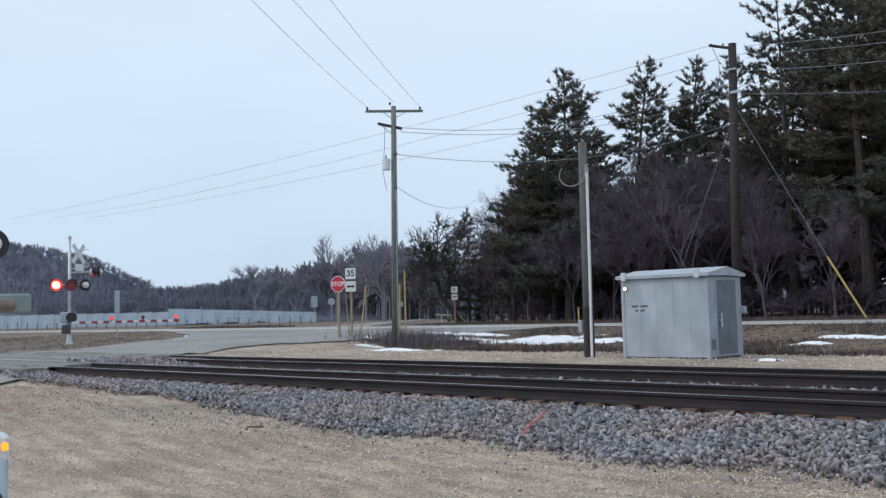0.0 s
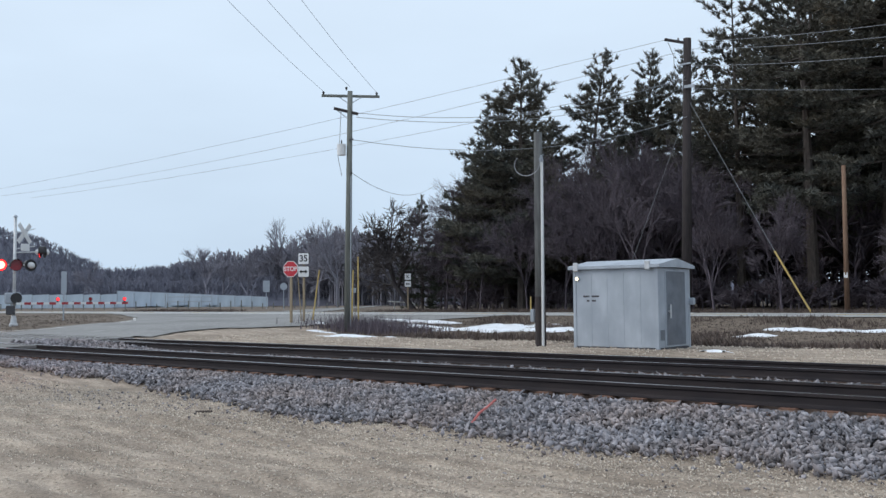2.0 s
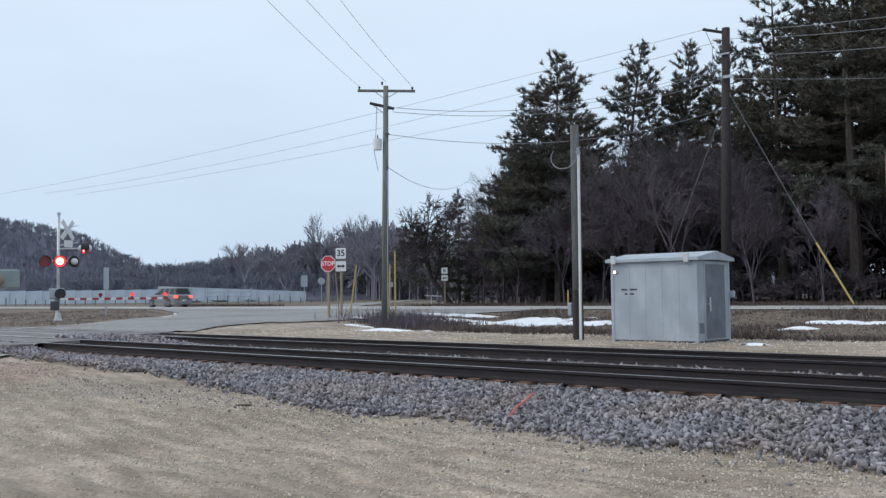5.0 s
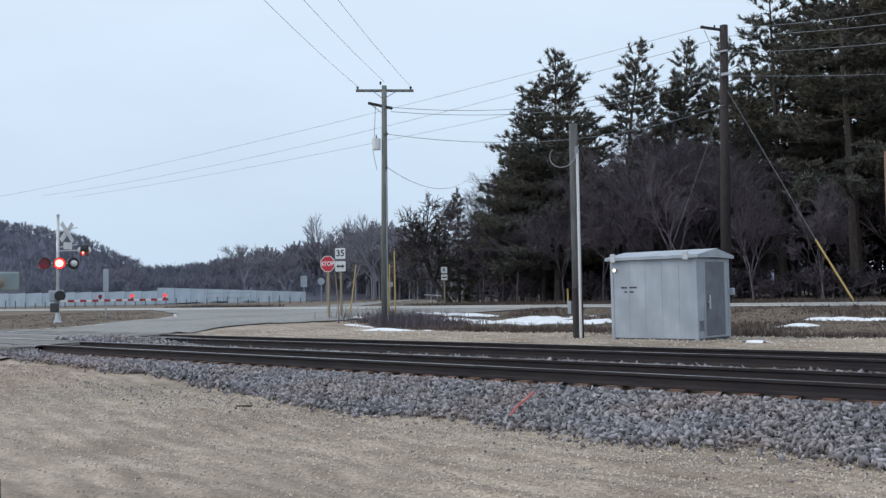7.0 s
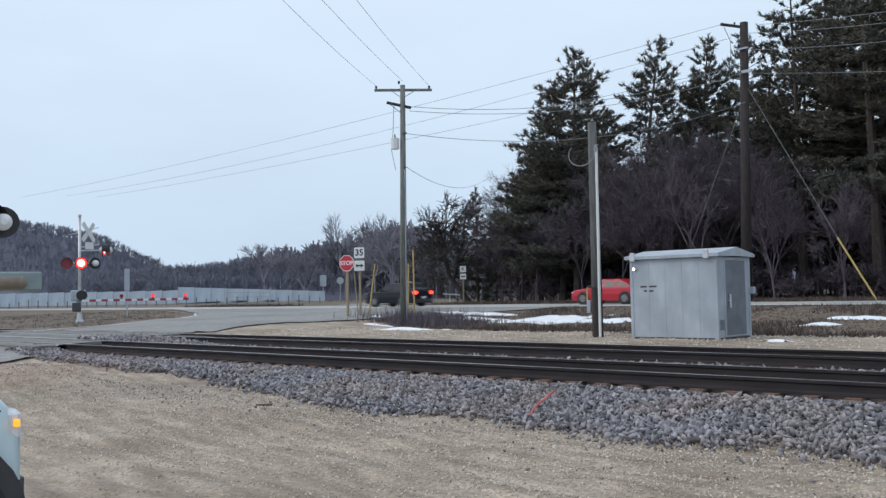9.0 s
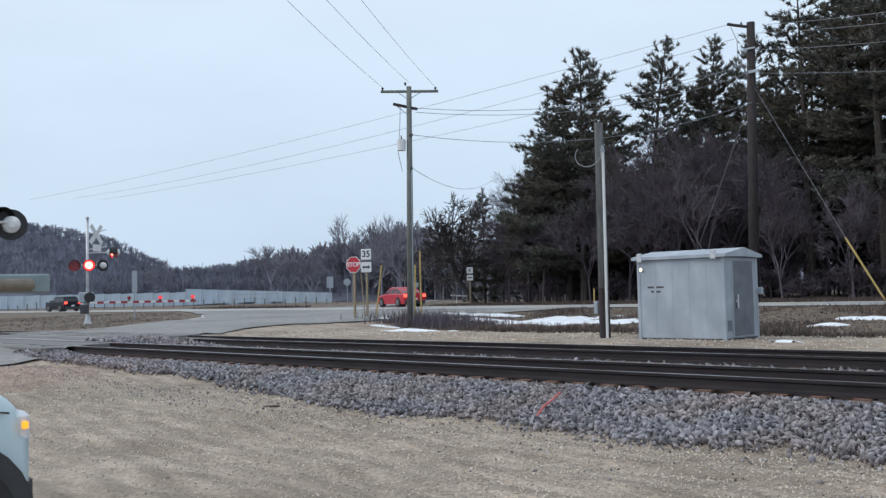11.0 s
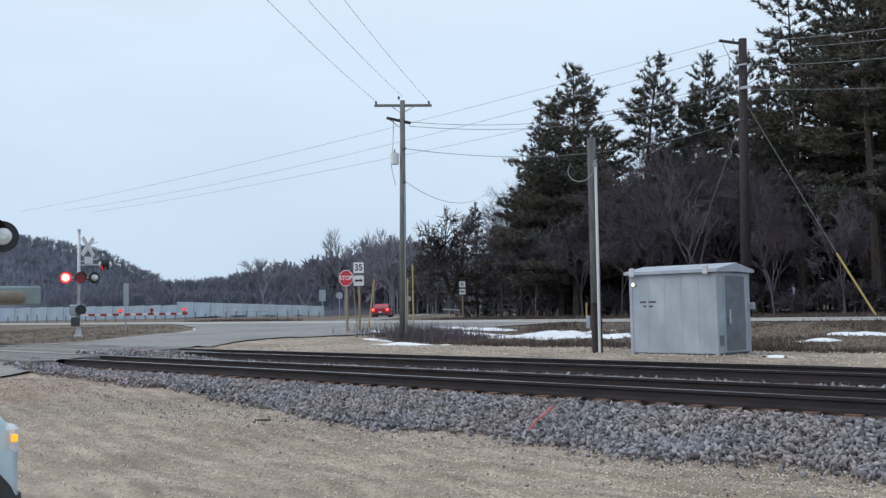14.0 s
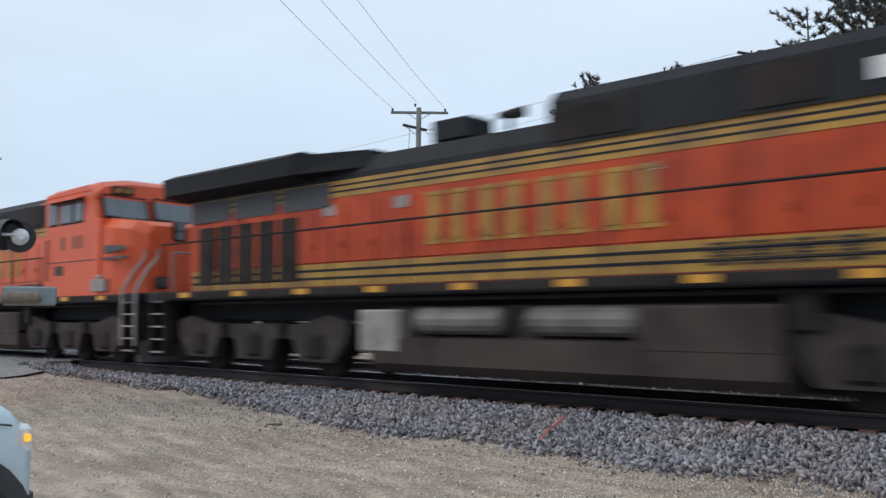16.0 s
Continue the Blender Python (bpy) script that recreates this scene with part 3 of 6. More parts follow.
rail, tie = rail_mesh(-500, 160), tie_mesh()
plate = Shape().box(-0.1, 0.1, -0.19, 0.19, 0, 0.015, 0.003).mesh("tie_plate", [PLATE])
for a, b, words in ((NN, NF, "near"), (FN, FF, "far")):
    track = thing("railway_track", f"steel railway track on dark wooden ties, the {words} of two", "track", kind="structure", group="railway tracks")
    for y in (a, b):
        part("rail", rail, RAIL, track, "dark rusty rail with a polished head", at=pose(0, y, RAILZ - 0.18))
    for k in range(70):
        x = -27.5 + k * 0.5
        t = part("tie", tie, TIE, track, at=pose(x + 0.02 * math.sin(k * 7.1), (a + b) / 2 + 0.03 * math.sin(k * 3.3), RAILZ - 0.195, 0, 0, 0.8 * math.sin(k * 5.7)))
        if words == "near":
            for y in (a, b):
                part("tie_plate", plate, PLATE, track, at=pose(x, y, RAILZ - 0.196))
joint = Shape()
joint.box(-0.46, 0.46, -0.036, -0.014, 0.035, 0.125, 0.006)
for k in range(4):
    joint.rod((-0.32 + 0.2 * k + (0.04 if k > 1 else 0), -0.036, 0.08), (-0.32 + 0.2 * k + (0.04 if k > 1 else 0), -0.062, 0.08), 0.016, seg=6, slot=1)
part("joint_bar", joint, [RAIL, ALU], track.parent or bpy.data.objects["railway_track"], "bolted joint bar", at=pose(-2.0, NF, RAILZ - 0.18))
for y in (10.7, 12.17, 14.18, 16.19, 17.5):
    s = Shape()
    w = 0.62 if y in (10.7, 17.5) else (1.15 if y in (12.17, 16.19) else 1.0)
    x0 = -24.4 - (y - 10.7) * 0.62
    for k in range(7):
        s.box(x0 - (k + 1) * 1.8 + 0.02, x0 - k * 1.8, y - w / 2, y + w / 2, RAILZ - 0.1, RAILZ - 0.004 + 0.003 * math.sin(k * 9), 0.01)
    single("crossing_panel", s, mat("crossing_timber", (0.13, 0.125, 0.12), (0.22, 0.21, 0.2), 5, 0.85, bump=0.3) if y == 10.7 else bpy.data.materials["crossing_timber"],
           "worn grey crossing panels between the rails", "crossing panel", "crossing panels", "structure")


# ---- signal bungalow beside the track ----
def bungalow():
    x0, x1, y0, y1, z0, z1 = -12.72, -10.36, 20.6, 22.35, 0.40, 2.42
    hut = thing("signal_bungalow", "galvanised steel signal hut with a pitched lid on the gravel", "hut", pose(0, 0, 0))
    part("wall_panel", Shape().box(x0, x1, y0, y1, z0 + 0.06, z1, 0.015), GALV, hut)
    s = Shape()
    for k in range(6):
        x = x0 + 0.04 + k * (x1 - x0 - 0.08) / 5
        s.box(x - 0.03, x + 0.03, y0 - 0.005, y0 + 0.002, z0 + 0.06, z1 - 0.05, 0.0)
    part("wall_rib", s, GALV, hut)
    for x in (x0 + 0.03, x1 - 0.03):
        for y in (y0 + 0.03, y1 - 0.03):
            part("corner_post", Shape().box(x - 0.045, x + 0.045, y - 0.045, y + 0.045, z0 - 0.06, z1, 0.008), GALV, hut)
    # Shade in the gap below the hut is put into this near-black colour.
    part("base_frame", Shape().box(x0, x1, y0 + 0.01, y1 - 0.01, z0 - 0.02, z0 + 0.062, 0.01), INK, hut, "steel base frame, black for the shade under the hut")
    ov, ym = 0.11, (y0 + y1) / 2
    s = Shape().slab([(y0 - ov, z1 + 0.0), (y0 - ov, z1 + 0.075), (ym, z1 + 0.24), (y1 + ov, z1 + 0.075), (y1 + ov, z1 + 0.0), (ym, z1 + 0.02)], "x", x0 - ov, x1 + ov)
    part("roof", s, GALV, hut, "folded galvanised roof with a shallow ridge")
    for x in (x0 + 0.12, x1 - 0.22):
        part("lifting_lug", Shape().box(x - 0.07, x + 0.07, y0 - ov - 0.015, y0 - ov + 0.05, z1 - 0.05, z1 + 0.17, 0.015), ALU, hut)
    door = part("door", Shape().box(x1, x1 + 0.03, y0 + 0.42, y1 - 0.42 + 0.12, z0 + 0.12, z1 - 0.09, 0.01), GALV_DARK, hut, "darker steel door in the end wall")
    part("door_frame", Shape().box(x1 + 0.002, x1 + 0.015, y0 + 0.36, y1 - 0.24, z0 + 0.08, z1 - 0.04, 0.004), GALV, hut)
    part("handle", Shape().rod((x1 + 0.03, y0 + 0.52, z0 + 0.95), (x1 + 0.09, y0 + 0.52, z0 + 0.95), 0.025).box(x1 + 0.07, x1 + 0.095, y0 + 0.49, y0 + 0.55, z0 + 0.78, z0 + 1.12, 0.008), ALU, door)
    part("vent", Shape().box(x1, x1 + 0.02, y0 + 0.07, y0 + 0.3, z0 + 0.25, z0 + 0.5, 0.004), GALV_DARK, hut)
    lamp = part("status_lamp", Shape().rod((x0 + 0.13, y0, z1 - 0.24), (x0 + 0.13, y0 - 0.06, z1 - 0.24), 0.055, 0.045, 10), ALU, hut)
    part("lens", Shape().rod((x0 + 0.13, y0 - 0.06, z1 - 0.24), (x0 + 0.13, y0 - 0.075, z1 - 0.24), 0.042, 0.03, 10),
         mat("warm_lens", (0.9, 0.8, 0.6), glow=(1.0, 0.8, 0.5), power=3.0), lamp, "small lit warm lens")
    part("socket", Shape().box(x1 - 0.02, x1 + 0.14, y1 - 0.06, y1 + 0.06, z0 + 1.1, z0 + 1.28, 0.02), GALV, hut)
    for x, w, dz in ((0.28, 0.2, 0.0), (0.5, 0.24, 0.0), (0.38, 0.08, -0.11), (0.49, 0.16, -0.11)):
        part("stencil_bar", Shape().box(x0 + x, x0 + x + w, y0 - 0.004, y0 + 0.001, z1 - 0.71 + dz, z1 - 0.665 + dz), INK, hut, "black stencilled word too small to read")


bungalow()


# ---- poles and wires ----
def insulator(p, q, parent):
    part("insulator", Shape().rod(p, q, 0.035, 0.05, 8).rod(q, Vector(q) + (Vector(q) - Vector(p)) * 0.5, 0.07, 0.03, 8), INK, parent)


def sag_line(a, b, drop, n=14):
    a, b = Vector(a), Vector(b)
    return [a.lerp(b, k / n) - Vector((0, 0, drop * 4 * (k / n) * (1 - k / n))) for k in range(n + 1)]


def wire(a, b, drop, r=0.012, label="thin sagging overhead wire"):
    single("wire", Shape().tube(sag_line(a, b, drop), r, 4), WIRE, label, "wire", "overhead wires")


# stub pole with conduit beside the hut
px, py = -14.12, 21.15
stub = thing("wooden_pole", "weathered grey wooden service pole with a white conduit", "pole")
part("shaft", Shape().rod((px, py, 0.2), (px + 0.12, py - 0.2, 6.2), 0.15, 0.115, 12), POLE_STUB, stub, smooth=True)
part("dark_butt", Shape().rod((px, py, 0.15), (px + 0.03, py - 0.055, 1.75), 0.154, 0.147, 12), POLE_DARK, stub, "tarred dark foot of the pole")
part("conduit", Shape().rod((px + 0.15, py - 0.12, 0.3), (px + 0.26, py - 0.24, 5.4), 0.038, seg=8), WHITE, stub, "white plastic conduit")
part("weatherhead", Shape().rod((px + 0.26, py - 0.24, 5.4), (px + 0.28, py - 0.3, 5.55), 0.06, 0.03), GALV, stub)
loop = [(px + 0.1 + 0.42 * math.sin(w) - 0.25, py - 0.34, 5.45 + 0.32 * math.cos(w) - 0.1) for w in np.linspace(1.2, 5.4, 14)]
part("cable_loop", Shape().tube(loop, 0.014, 5), WIRE, stub, "slack loop of service cable")
part("meter_box", Shape().box(px - 0.32, px - 0.18, py - 0.05, py + 0.12, 1.05, 1.4, 0.02), GALV, stub)

# main utility pole
bx_, by_ = -30.35, 29.75
main = thing("utility_pole", "tall grey-green utility pole with a crossarm beside the crossing", "utility pole", group="utility poles")
part("shaft", Shape().rod((bx_, by_, 0.1), (bx_ + 0.13, by_ + 0.06, 11.32), 0.17, 0.115, 14), POLE_GREY, main, smooth=True)
al, ar, top = Vector((-31.2, 28.95, 11.12)), Vector((-29.25, 30.75, 11.08)), Vector((bx_ + 0.13, by_ + 0.06, 11.32))
side = (ar - al).normalized()
arm = part("crossarm", Shape().rod(al, ar, 0.07, 0.07, 4), POLE_GREY, main)
part("brace", Shape().rod(al.lerp(ar, 0.28), (bx_ + 0.14, by_, 10.7), 0.018).rod(al.lerp(ar, 0.72), (bx_ + 0.14, by_, 10.7), 0.018), GALV, main, "flat steel arm brace")
for p in (al.lerp(ar, 0.03), ar.lerp(al, 0.05), top - side * 0.17):
    insulator(p + Vector((0, 0, 0.05)), p + Vector((0, 0, 0.15)), main)
part("lower_arm", Shape().rod((bx_ - 0.5, by_ - 0.35, 10.55), (bx_ + 0.45, by_ + 0.25, 10.25), 0.085, 0.085, 4), POLE_DARK, main, "short dark lower crossarm")
part("brace", Shape().rod((bx_ - 0.42, by_ - 0.3, 10.5), (bx_ + 0.1, by_, 10.0), 0.02), GALV, main)
tr = part("transformer", Shape().rod((bx_ - 0.12, by_ - 0.25, 8.35), (bx_ - 0.12, by_ - 0.25, 8.85), 0.19, 0.2, 14), WHITE, main, "small pale transformer can", smooth=False)
part("bushing", Shape().rod((bx_ - 0.12, by_ - 0.25, 8.85), (bx_ - 0.12, by_ - 0.25, 9.05), 0.04, 0.02), INK, tr)
part("bracket", Shape().box(bx_ + 0.05, bx_ + 0.35, by_ - 0.05, by_ + 0.05, 9.02, 9.1), INK, main)
part("bracket", Shape().box(bx_ + 0.08, bx_ + 0.3, by_ - 0.03, by_ + 0.03, 7.5, 7.56), INK, main)
part("drop_cable", Shape().tube([(bx_ - 0.2, by_ - 0.2, 10.4), (bx_ - 0.28, by_ - 0.2, 9.2), (bx_ - 0.35, by_ - 0.25, 8.3), (bx_ - 0.15, by_ - 0.2, 7.4)], 0.015, 5), WIRE, main)
part("conduit", Shape().rod((bx_ + 0.19, by_, 0.2), (bx_ + 0.24, by_, 7.4), 0.025, seg=6), GALV, main)
for p, mid in ((al.lerp(ar, 0.03), (-21.42, 15.52, 10.73)), (top, (-20.65, 16.23, 10.7)), (ar.lerp(al, 0.05), (-19.78, 17.03, 10.67))):
    p = p + Vector((0, 0, 0.2))
    q = p + (Vector(mid) - p) * 2.9
    q.z = 11.7
    wire(p, q, 0.8, 0.008)

# tall pole beyond the highway with its guy
qx, qy = -22.45, 48.9
tall = thing("utility_pole", "tall dark creosoted utility pole in front of the pines", "utility pole", group="utility poles")
part("shaft", Shape().rod((qx - 0.55, qy + 0.3, 0.6), (qx, qy, 16.45), 0.29, 0.22, 14), POLE_DARK, tall, smooth=True)
part("crossarm", Shape().rod((qx - 1.0, qy - 0.8, 16.4), (qx + 0.1, qy + 0.08, 16.15), 0.09, 0.09, 4), POLE_DARK, tall)
part("bracket", Shape().box(qx - 0.1, qx + 0.5, qy - 0.35, qy - 0.2, 13.55, 13.7), GALV, tall)
part("bracket", Shape().box(qx - 0.35, qx + 0.3, qy - 0.3, qy - 0.2, 14.9, 14.98), GALV, tall)
for a in (-0.9, -0.4):
    insulator((qx + a, qy + a * 0.8, 16.3), (qx + a, qy + a * 0.8, 16.42), tall)
part("jumper_cable", Shape().tube([(qx - 0.8, qy - 0.8, 16.2), (qx - 0.55, qy - 0.6, 15.4), (qx - 0.6, qy - 0.5, 14.6), (qx - 0.2, qy - 0.3, 13.4)], 0.02, 5), WIRE, tall)
part("guy_wire", Shape().rod((qx, qy, 12.9), (-17.95, 49.34, 4.15), 0.014, seg=5), WIRE, tall)
part("guy_guard", Shape().rod((-17.98, 49.34, 4.2), (-16.05, 49.32, 0.75), 0.055, seg=8), YELLOW, tall, "yellow plastic guy guard")
part("guy_wire", Shape().rod((qx, qy, 12.6), (-29.2, 51.9, 0.8), 0.013, seg=5), WIRE, tall)
for a, b, drop in (((-111.5, 46.1, 14.2), (qx - 0.9, qy - 0.72, 16.4), 0.6), ((-107.6, 49.75, 14.25), (qx - 0.5, qy - 0.5, 15.6), 0.9),
                   ((-105.1, 52.0, 14.0), (qx, qy - 0.3, 14.0), 0.5), ((bx_ + 0.4, by_ + 0.2, 10.3), (qx - 0.1, qy - 0.2, 14.2), 1.0),
                   ((bx_ + 0.4, by_ + 0.2, 10.1), (qx - 0.1, qy - 0.2, 13.6), 0.9), ((bx_ + 0.3, by_, 9.05), (qx, qy, 12.0), 1.1), ((bx_ + 0.25, by_, 7.55), (-44.9, 53.2, 10.4), 0.9),
                   ((qx + 0.7, qy + 0.55, 16.3), (-2.2, 35.2, 11.2), 0.3), ((qx + 0.2, qy, 15.8), (-2.2, 35.2, 10.6), 0.3),
                   ((qx, qy, 14.9), (-2.2, 35.2, 9.9), 0.3), ((qx, qy, 13.6), (-4.0, 54.5, 12.2), 0.3)):
    wire(a, b, drop, 0.013)
brown = thing("wooden_pole", "short brown wooden pole among the pines", "pole")
part("shaft", Shape().rod((-15.27, 52.45, 0.7), (-15.1, 52.0, 8.8), 0.14, 0.11, 12), POST_RED, brown, smooth=True)
part("tag", Shape().box(-15.32, -15.12, 52.2, 52.26, 2.75, 3.05, 0.01), WHITE, brown, "small white tag")


# ---- road signs ----
def facing(x, y, z, turn=0.0):
    """A pose whose -y side looks at the camera, turned by some degrees."""
    return pose(x, y, z, 0, 0, math.degrees(math.atan2(y, x)) - 90 + turn)


def plate_shape(poly, thick=0.012):
    return Shape().slab(poly, "y", -thick / 2, thick / 2)


def octagon(r):
    return [(r * math.cos(math.pi / 8 + k * math.pi / 4), r * math.sin(math.pi / 8 + k * math.pi / 4)) for k in range(8)]


def rounded(w, h, r=0.04):
    out = []
    for cx, cz, a in ((w / 2 - r, h / 2 - r, 0), (-w / 2 + r, h / 2 - r, 90), (-w / 2 + r, -h / 2 + r, 180), (w / 2 - r, -h / 2 + r, 270)):
        for k in range(4):
            q = radians(a + k * 30)
            out.append((cx + r * math.cos(q), cz + r * math.sin(q)))
    return out


FLAT = pose(0, -0.012, 0, 90, 0, 0)
gx, gy = -34.3, 29.8
sign = thing("stop_sign", "red octagonal stop sign on a square wooden post", "stop sign", facing(gx, gy, gz(gx, gy), -28))
part("post", Shape().box(-0.055, 0.055, 0.01, 0.12, -0.3, 2.5, 0.01), POST_WOOD, sign)
face = part("plate", plate_shape(octagon(0.42)), WHITE, sign, at=pose(0, 0, 2.62))
part("face", plate_shape(octagon(0.385), 0.006), SIGN_RED, face, at=pose(0, -0.008, 0))
text(face, "STOP", FLAT, 0.29, WHITE)
gx, gy = -34.55, 30.85
sign = thing("route_sign", "white route 35 marker over a double arrow on a wooden post", "road sign", facing(gx, gy, gz(gx, gy), -20))
part("post", Shape().box(-0.05, 0.05, 0.01, 0.11, -0.3, 3.3, 0.01).rod((-0.16, 0.2, -0.2), (-0.34, 0.15, 2.2), 0.03), POST_WOOD, sign)
face = part("route_plate", plate_shape(rounded(0.60, 0.60)), BLACK, sign, at=pose(0, 0, 3.12))
part("face", plate_shape(rounded(0.54, 0.54), 0.006), WHITE, face, at=pose(0, -0.008, 0))
text(face, "35", FLAT, 0.44, BLACK)
face = part("arrow_plate", plate_shape(rounded(0.60, 0.56)), BLACK, sign, at=pose(0, 0, 2.48))
part("face", plate_shape(rounded(0.55, 0.51), 0.006), WHITE, face, at=pose(0, -0.008, 0))
part("arrow", plate_shape([(-0.21, 0), (-0.1, 0.1), (-0.1, 0.04), (0.1, 0.04), (0.1, 0.1), (0.21, 0), (0.1, -0.1), (0.1, -0.04), (-0.1, -0.04), (-0.1, -0.1)], 0.006), BLACK, face, at=pose(0, -0.013, 0))
gx, gy = -50.15, 55.95
sign = thing("route_sign", "white county K marker over an arrow on a post", "road sign", facing(gx, gy, gz(gx, gy)))
part("post", Shape().box(-0.06, 0.06, 0.01, 0.12, -0.3, 2.9, 0.01), POST_WOOD, sign)
face = part("route_plate", plate_shape(rounded(0.56, 0.56)), BLACK, sign, at=pose(0, 0, 2.78))
part("face", plate_shape(rounded(0.50, 0.50), 0.006), WHITE, face, at=pose(0, -0.008, 0))
text(face, "K", FLAT, 0.34, BLACK)
face = part("arrow_plate", plate_shape(rounded(0.56, 0.52)), BLACK, sign, at=pose(0, 0, 2.19))
part("face", plate_shape(rounded(0.50, 0.46), 0.006), WHITE, face, at=pose(0, -0.008, 0))
part("arrow", plate_shape([(-0.18, 0), (-0.08, 0.09), (-0.08, 0.04), (0.18, 0.04), (0.18, -0.04), (-0.08, -0.04), (-0.08, -0.09)], 0.006), BLACK, face, at=pose(0, -0.013, 0))
for gx, gy, w, h, zc, label in ((-83.0, 68.5, 0.75, 1.3, 2.6, "pale rectangular road sign seen from behind"), (-81.4, 69.7, 0.85, 0.85, 2.55, "round white road sign seen from behind"),
                                (-68, 67.4, 0.7, 0.5, 1.9, "small grey sign seen from behind"), (-51.4, 27.45, 0.30, 1.3, 2.2, "narrow grey sign board seen from behind")):
    sign = thing("road_sign", label, "road sign", facing(gx, gy, gz(gx, gy)), group="signs seen from behind")
    part("post", Shape().box(-0.04, 0.04, 0.01, 0.08, -0.2, zc + h / 2, 0.006), GALV, sign)
    part("plate", plate_shape(octagon(w / 2) if "round" in label else rounded(w, h), 0.02), GALV, sign, at=pose(0, 0, zc))
for a, b in (((-35.05, 31.85, 0.4), (-34.66, 32.0, 3.25)), ((-31.1, 31.2, 0.2), (-31.07, 31.15, 3.78)), ((-31.35, 31.0, 0.2), (-31.3, 31.05, 3.15)),
             ((-25.6, 37.5, 0.6), (-25.6, 37.5, 1.85)), ((-19.3, 36.3, 0.5), (-18.4, 36.5, 1.8))):
    single("marker_stake", Shape().rod(a, b, 0.04, 0.035, 8), YELLOW, "slim yellow plastic marker stake", "marker stake", "marker stakes")

# ---- crossing signals ----
FLASH = [0.17 + 0.4752 * k for k in range(-1, 34)]
# Two-faced discs, one side lit: turning them over stands in for flashing.
flippers = []


def disc(s, r, y, slot=0, seg=20):
    s.add([(r * math.cos(2 * math.pi * k / seg), y, r * math.sin(2 * math.pi * k / seg)) for k in range(seg)], [tuple(range(seg))], slot)


def flasher(mast, m, lit):
    """A round crossing lamp that looks along its own -y; lit: None for the back of a lamp, else which half of the beat it glows in."""
    lamp = part("lamp", Shape().rod((0, -0.02, 0), (0, 0.0, 0), 0.29, 0.29, 24), BLACK, mast, "black round backboard", at=m)
    part("housing", Shape().rod((0, 0.0, 0), (0, 0.12, 0), 0.16, 0.15, 18).rod((0, 0.12, 0), (0, 0.2, 0), 0.15, 0.06, 18), WHITE, lamp, "white domed lamp housing", smooth=False)
    visor = []
    for k in range(13):
        w = radians(-20 + k * 220 / 12)
        visor.append((0.27 * math.cos(w), 0.27 * math.sin(w)))
    s = Shape()
    for (a, b), (c, e) in zip(visor, visor[1:]):
        s.add([(a, -0.02, b), (c, -0.02, e), (c * 0.98, -0.26, e * 0.98), (a * 0.98, -0.26, b * 0.98)], [(0, 1, 2, 3)])
        s.add([(a * 1.05, -0.02, b * 1.05), (c * 1.05, -0.02, e * 1.05), (c * 1.03, -0.26, e * 1.03), (a * 1.03, -0.26, b * 1.03)], [(3, 2, 1, 0)])
    part("visor", s, BLACK, lamp)
    if lit is not None:
        # Discs drawn wider than the lens, so its bloom is in their size.
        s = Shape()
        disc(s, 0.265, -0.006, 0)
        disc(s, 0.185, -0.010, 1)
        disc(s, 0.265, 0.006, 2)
        flippers.append((part("reflector", s, [LENS_ON, CORE_ON, LENS_OFF], lamp, "red lens disc oversized for its bloom, turned between lit and dark", at=pose(0, -0.045, 0)), lit, pose(0, -0.045, 0)))
    return lamp


def crossbuck(mast, m):
    for a in (48, -48):
        part("crossbuck_blade", plate_shape([(-0.6, -0.115), (0.6, -0.115), (0.6, 0.115), (-0.6, 0.115)], 0.02), WHITE, mast, "white crossbuck blade", at=m @ pose(0, 0.0 if a > 0 else 0.025, 0, 0, a, 0))


mx_, my_ = -44.8, 21.4
mz = gz(mx_, my_)
mast = thing("crossing_signal", "silver crossing signal mast with flashing red lamps and lowered gate", "crossing signal", facing(mx_, my_, mz), group="crossing signals")
part("pole", Shape().rod((0, 0, 0), (0, 0, 5.91 - mz), 0.075, 0.07, 14), ALU, mast, smooth=True)
part("base", Shape().box(-0.2, 0.2, -0.2, 0.2, -0.1, 0.12, 0.03).rod((0, 0, 0.12), (0, 0, 0.5), 0.16, 0.1), ALU, mast)
lz = 3.55 - mz
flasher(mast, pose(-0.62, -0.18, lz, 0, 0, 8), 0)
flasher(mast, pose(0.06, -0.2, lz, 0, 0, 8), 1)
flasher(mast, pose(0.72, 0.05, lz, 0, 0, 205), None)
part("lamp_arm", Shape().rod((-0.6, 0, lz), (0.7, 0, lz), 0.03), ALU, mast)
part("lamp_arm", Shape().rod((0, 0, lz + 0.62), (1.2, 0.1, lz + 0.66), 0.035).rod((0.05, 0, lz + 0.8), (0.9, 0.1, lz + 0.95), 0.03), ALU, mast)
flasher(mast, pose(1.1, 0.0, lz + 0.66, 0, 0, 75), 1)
flasher(mast, pose(1.35, 0.12, lz + 0.66, 0, 0, 285), None)
part("bell", Shape().rod((0, 0, 5.91 - mz), (0, 0, 6.0 - mz), 0.12, 0.05, 12), GALV, mast)
crossbuck(mast, pose(0.42, -0.1, 5.1 - mz, 0, 0, 48))
part("track_sign", plate_shape(rounded(0.5, 0.35), 0.02), WHITE, mast, at=pose(0.45, -0.1, 4.42 - mz, 0, 0, 40))
part("finial_arm", Shape().rod((-0.5, 0, 4.95 - mz), (0.9, 0, 5.35 - mz), 0.018), GALV, mast)
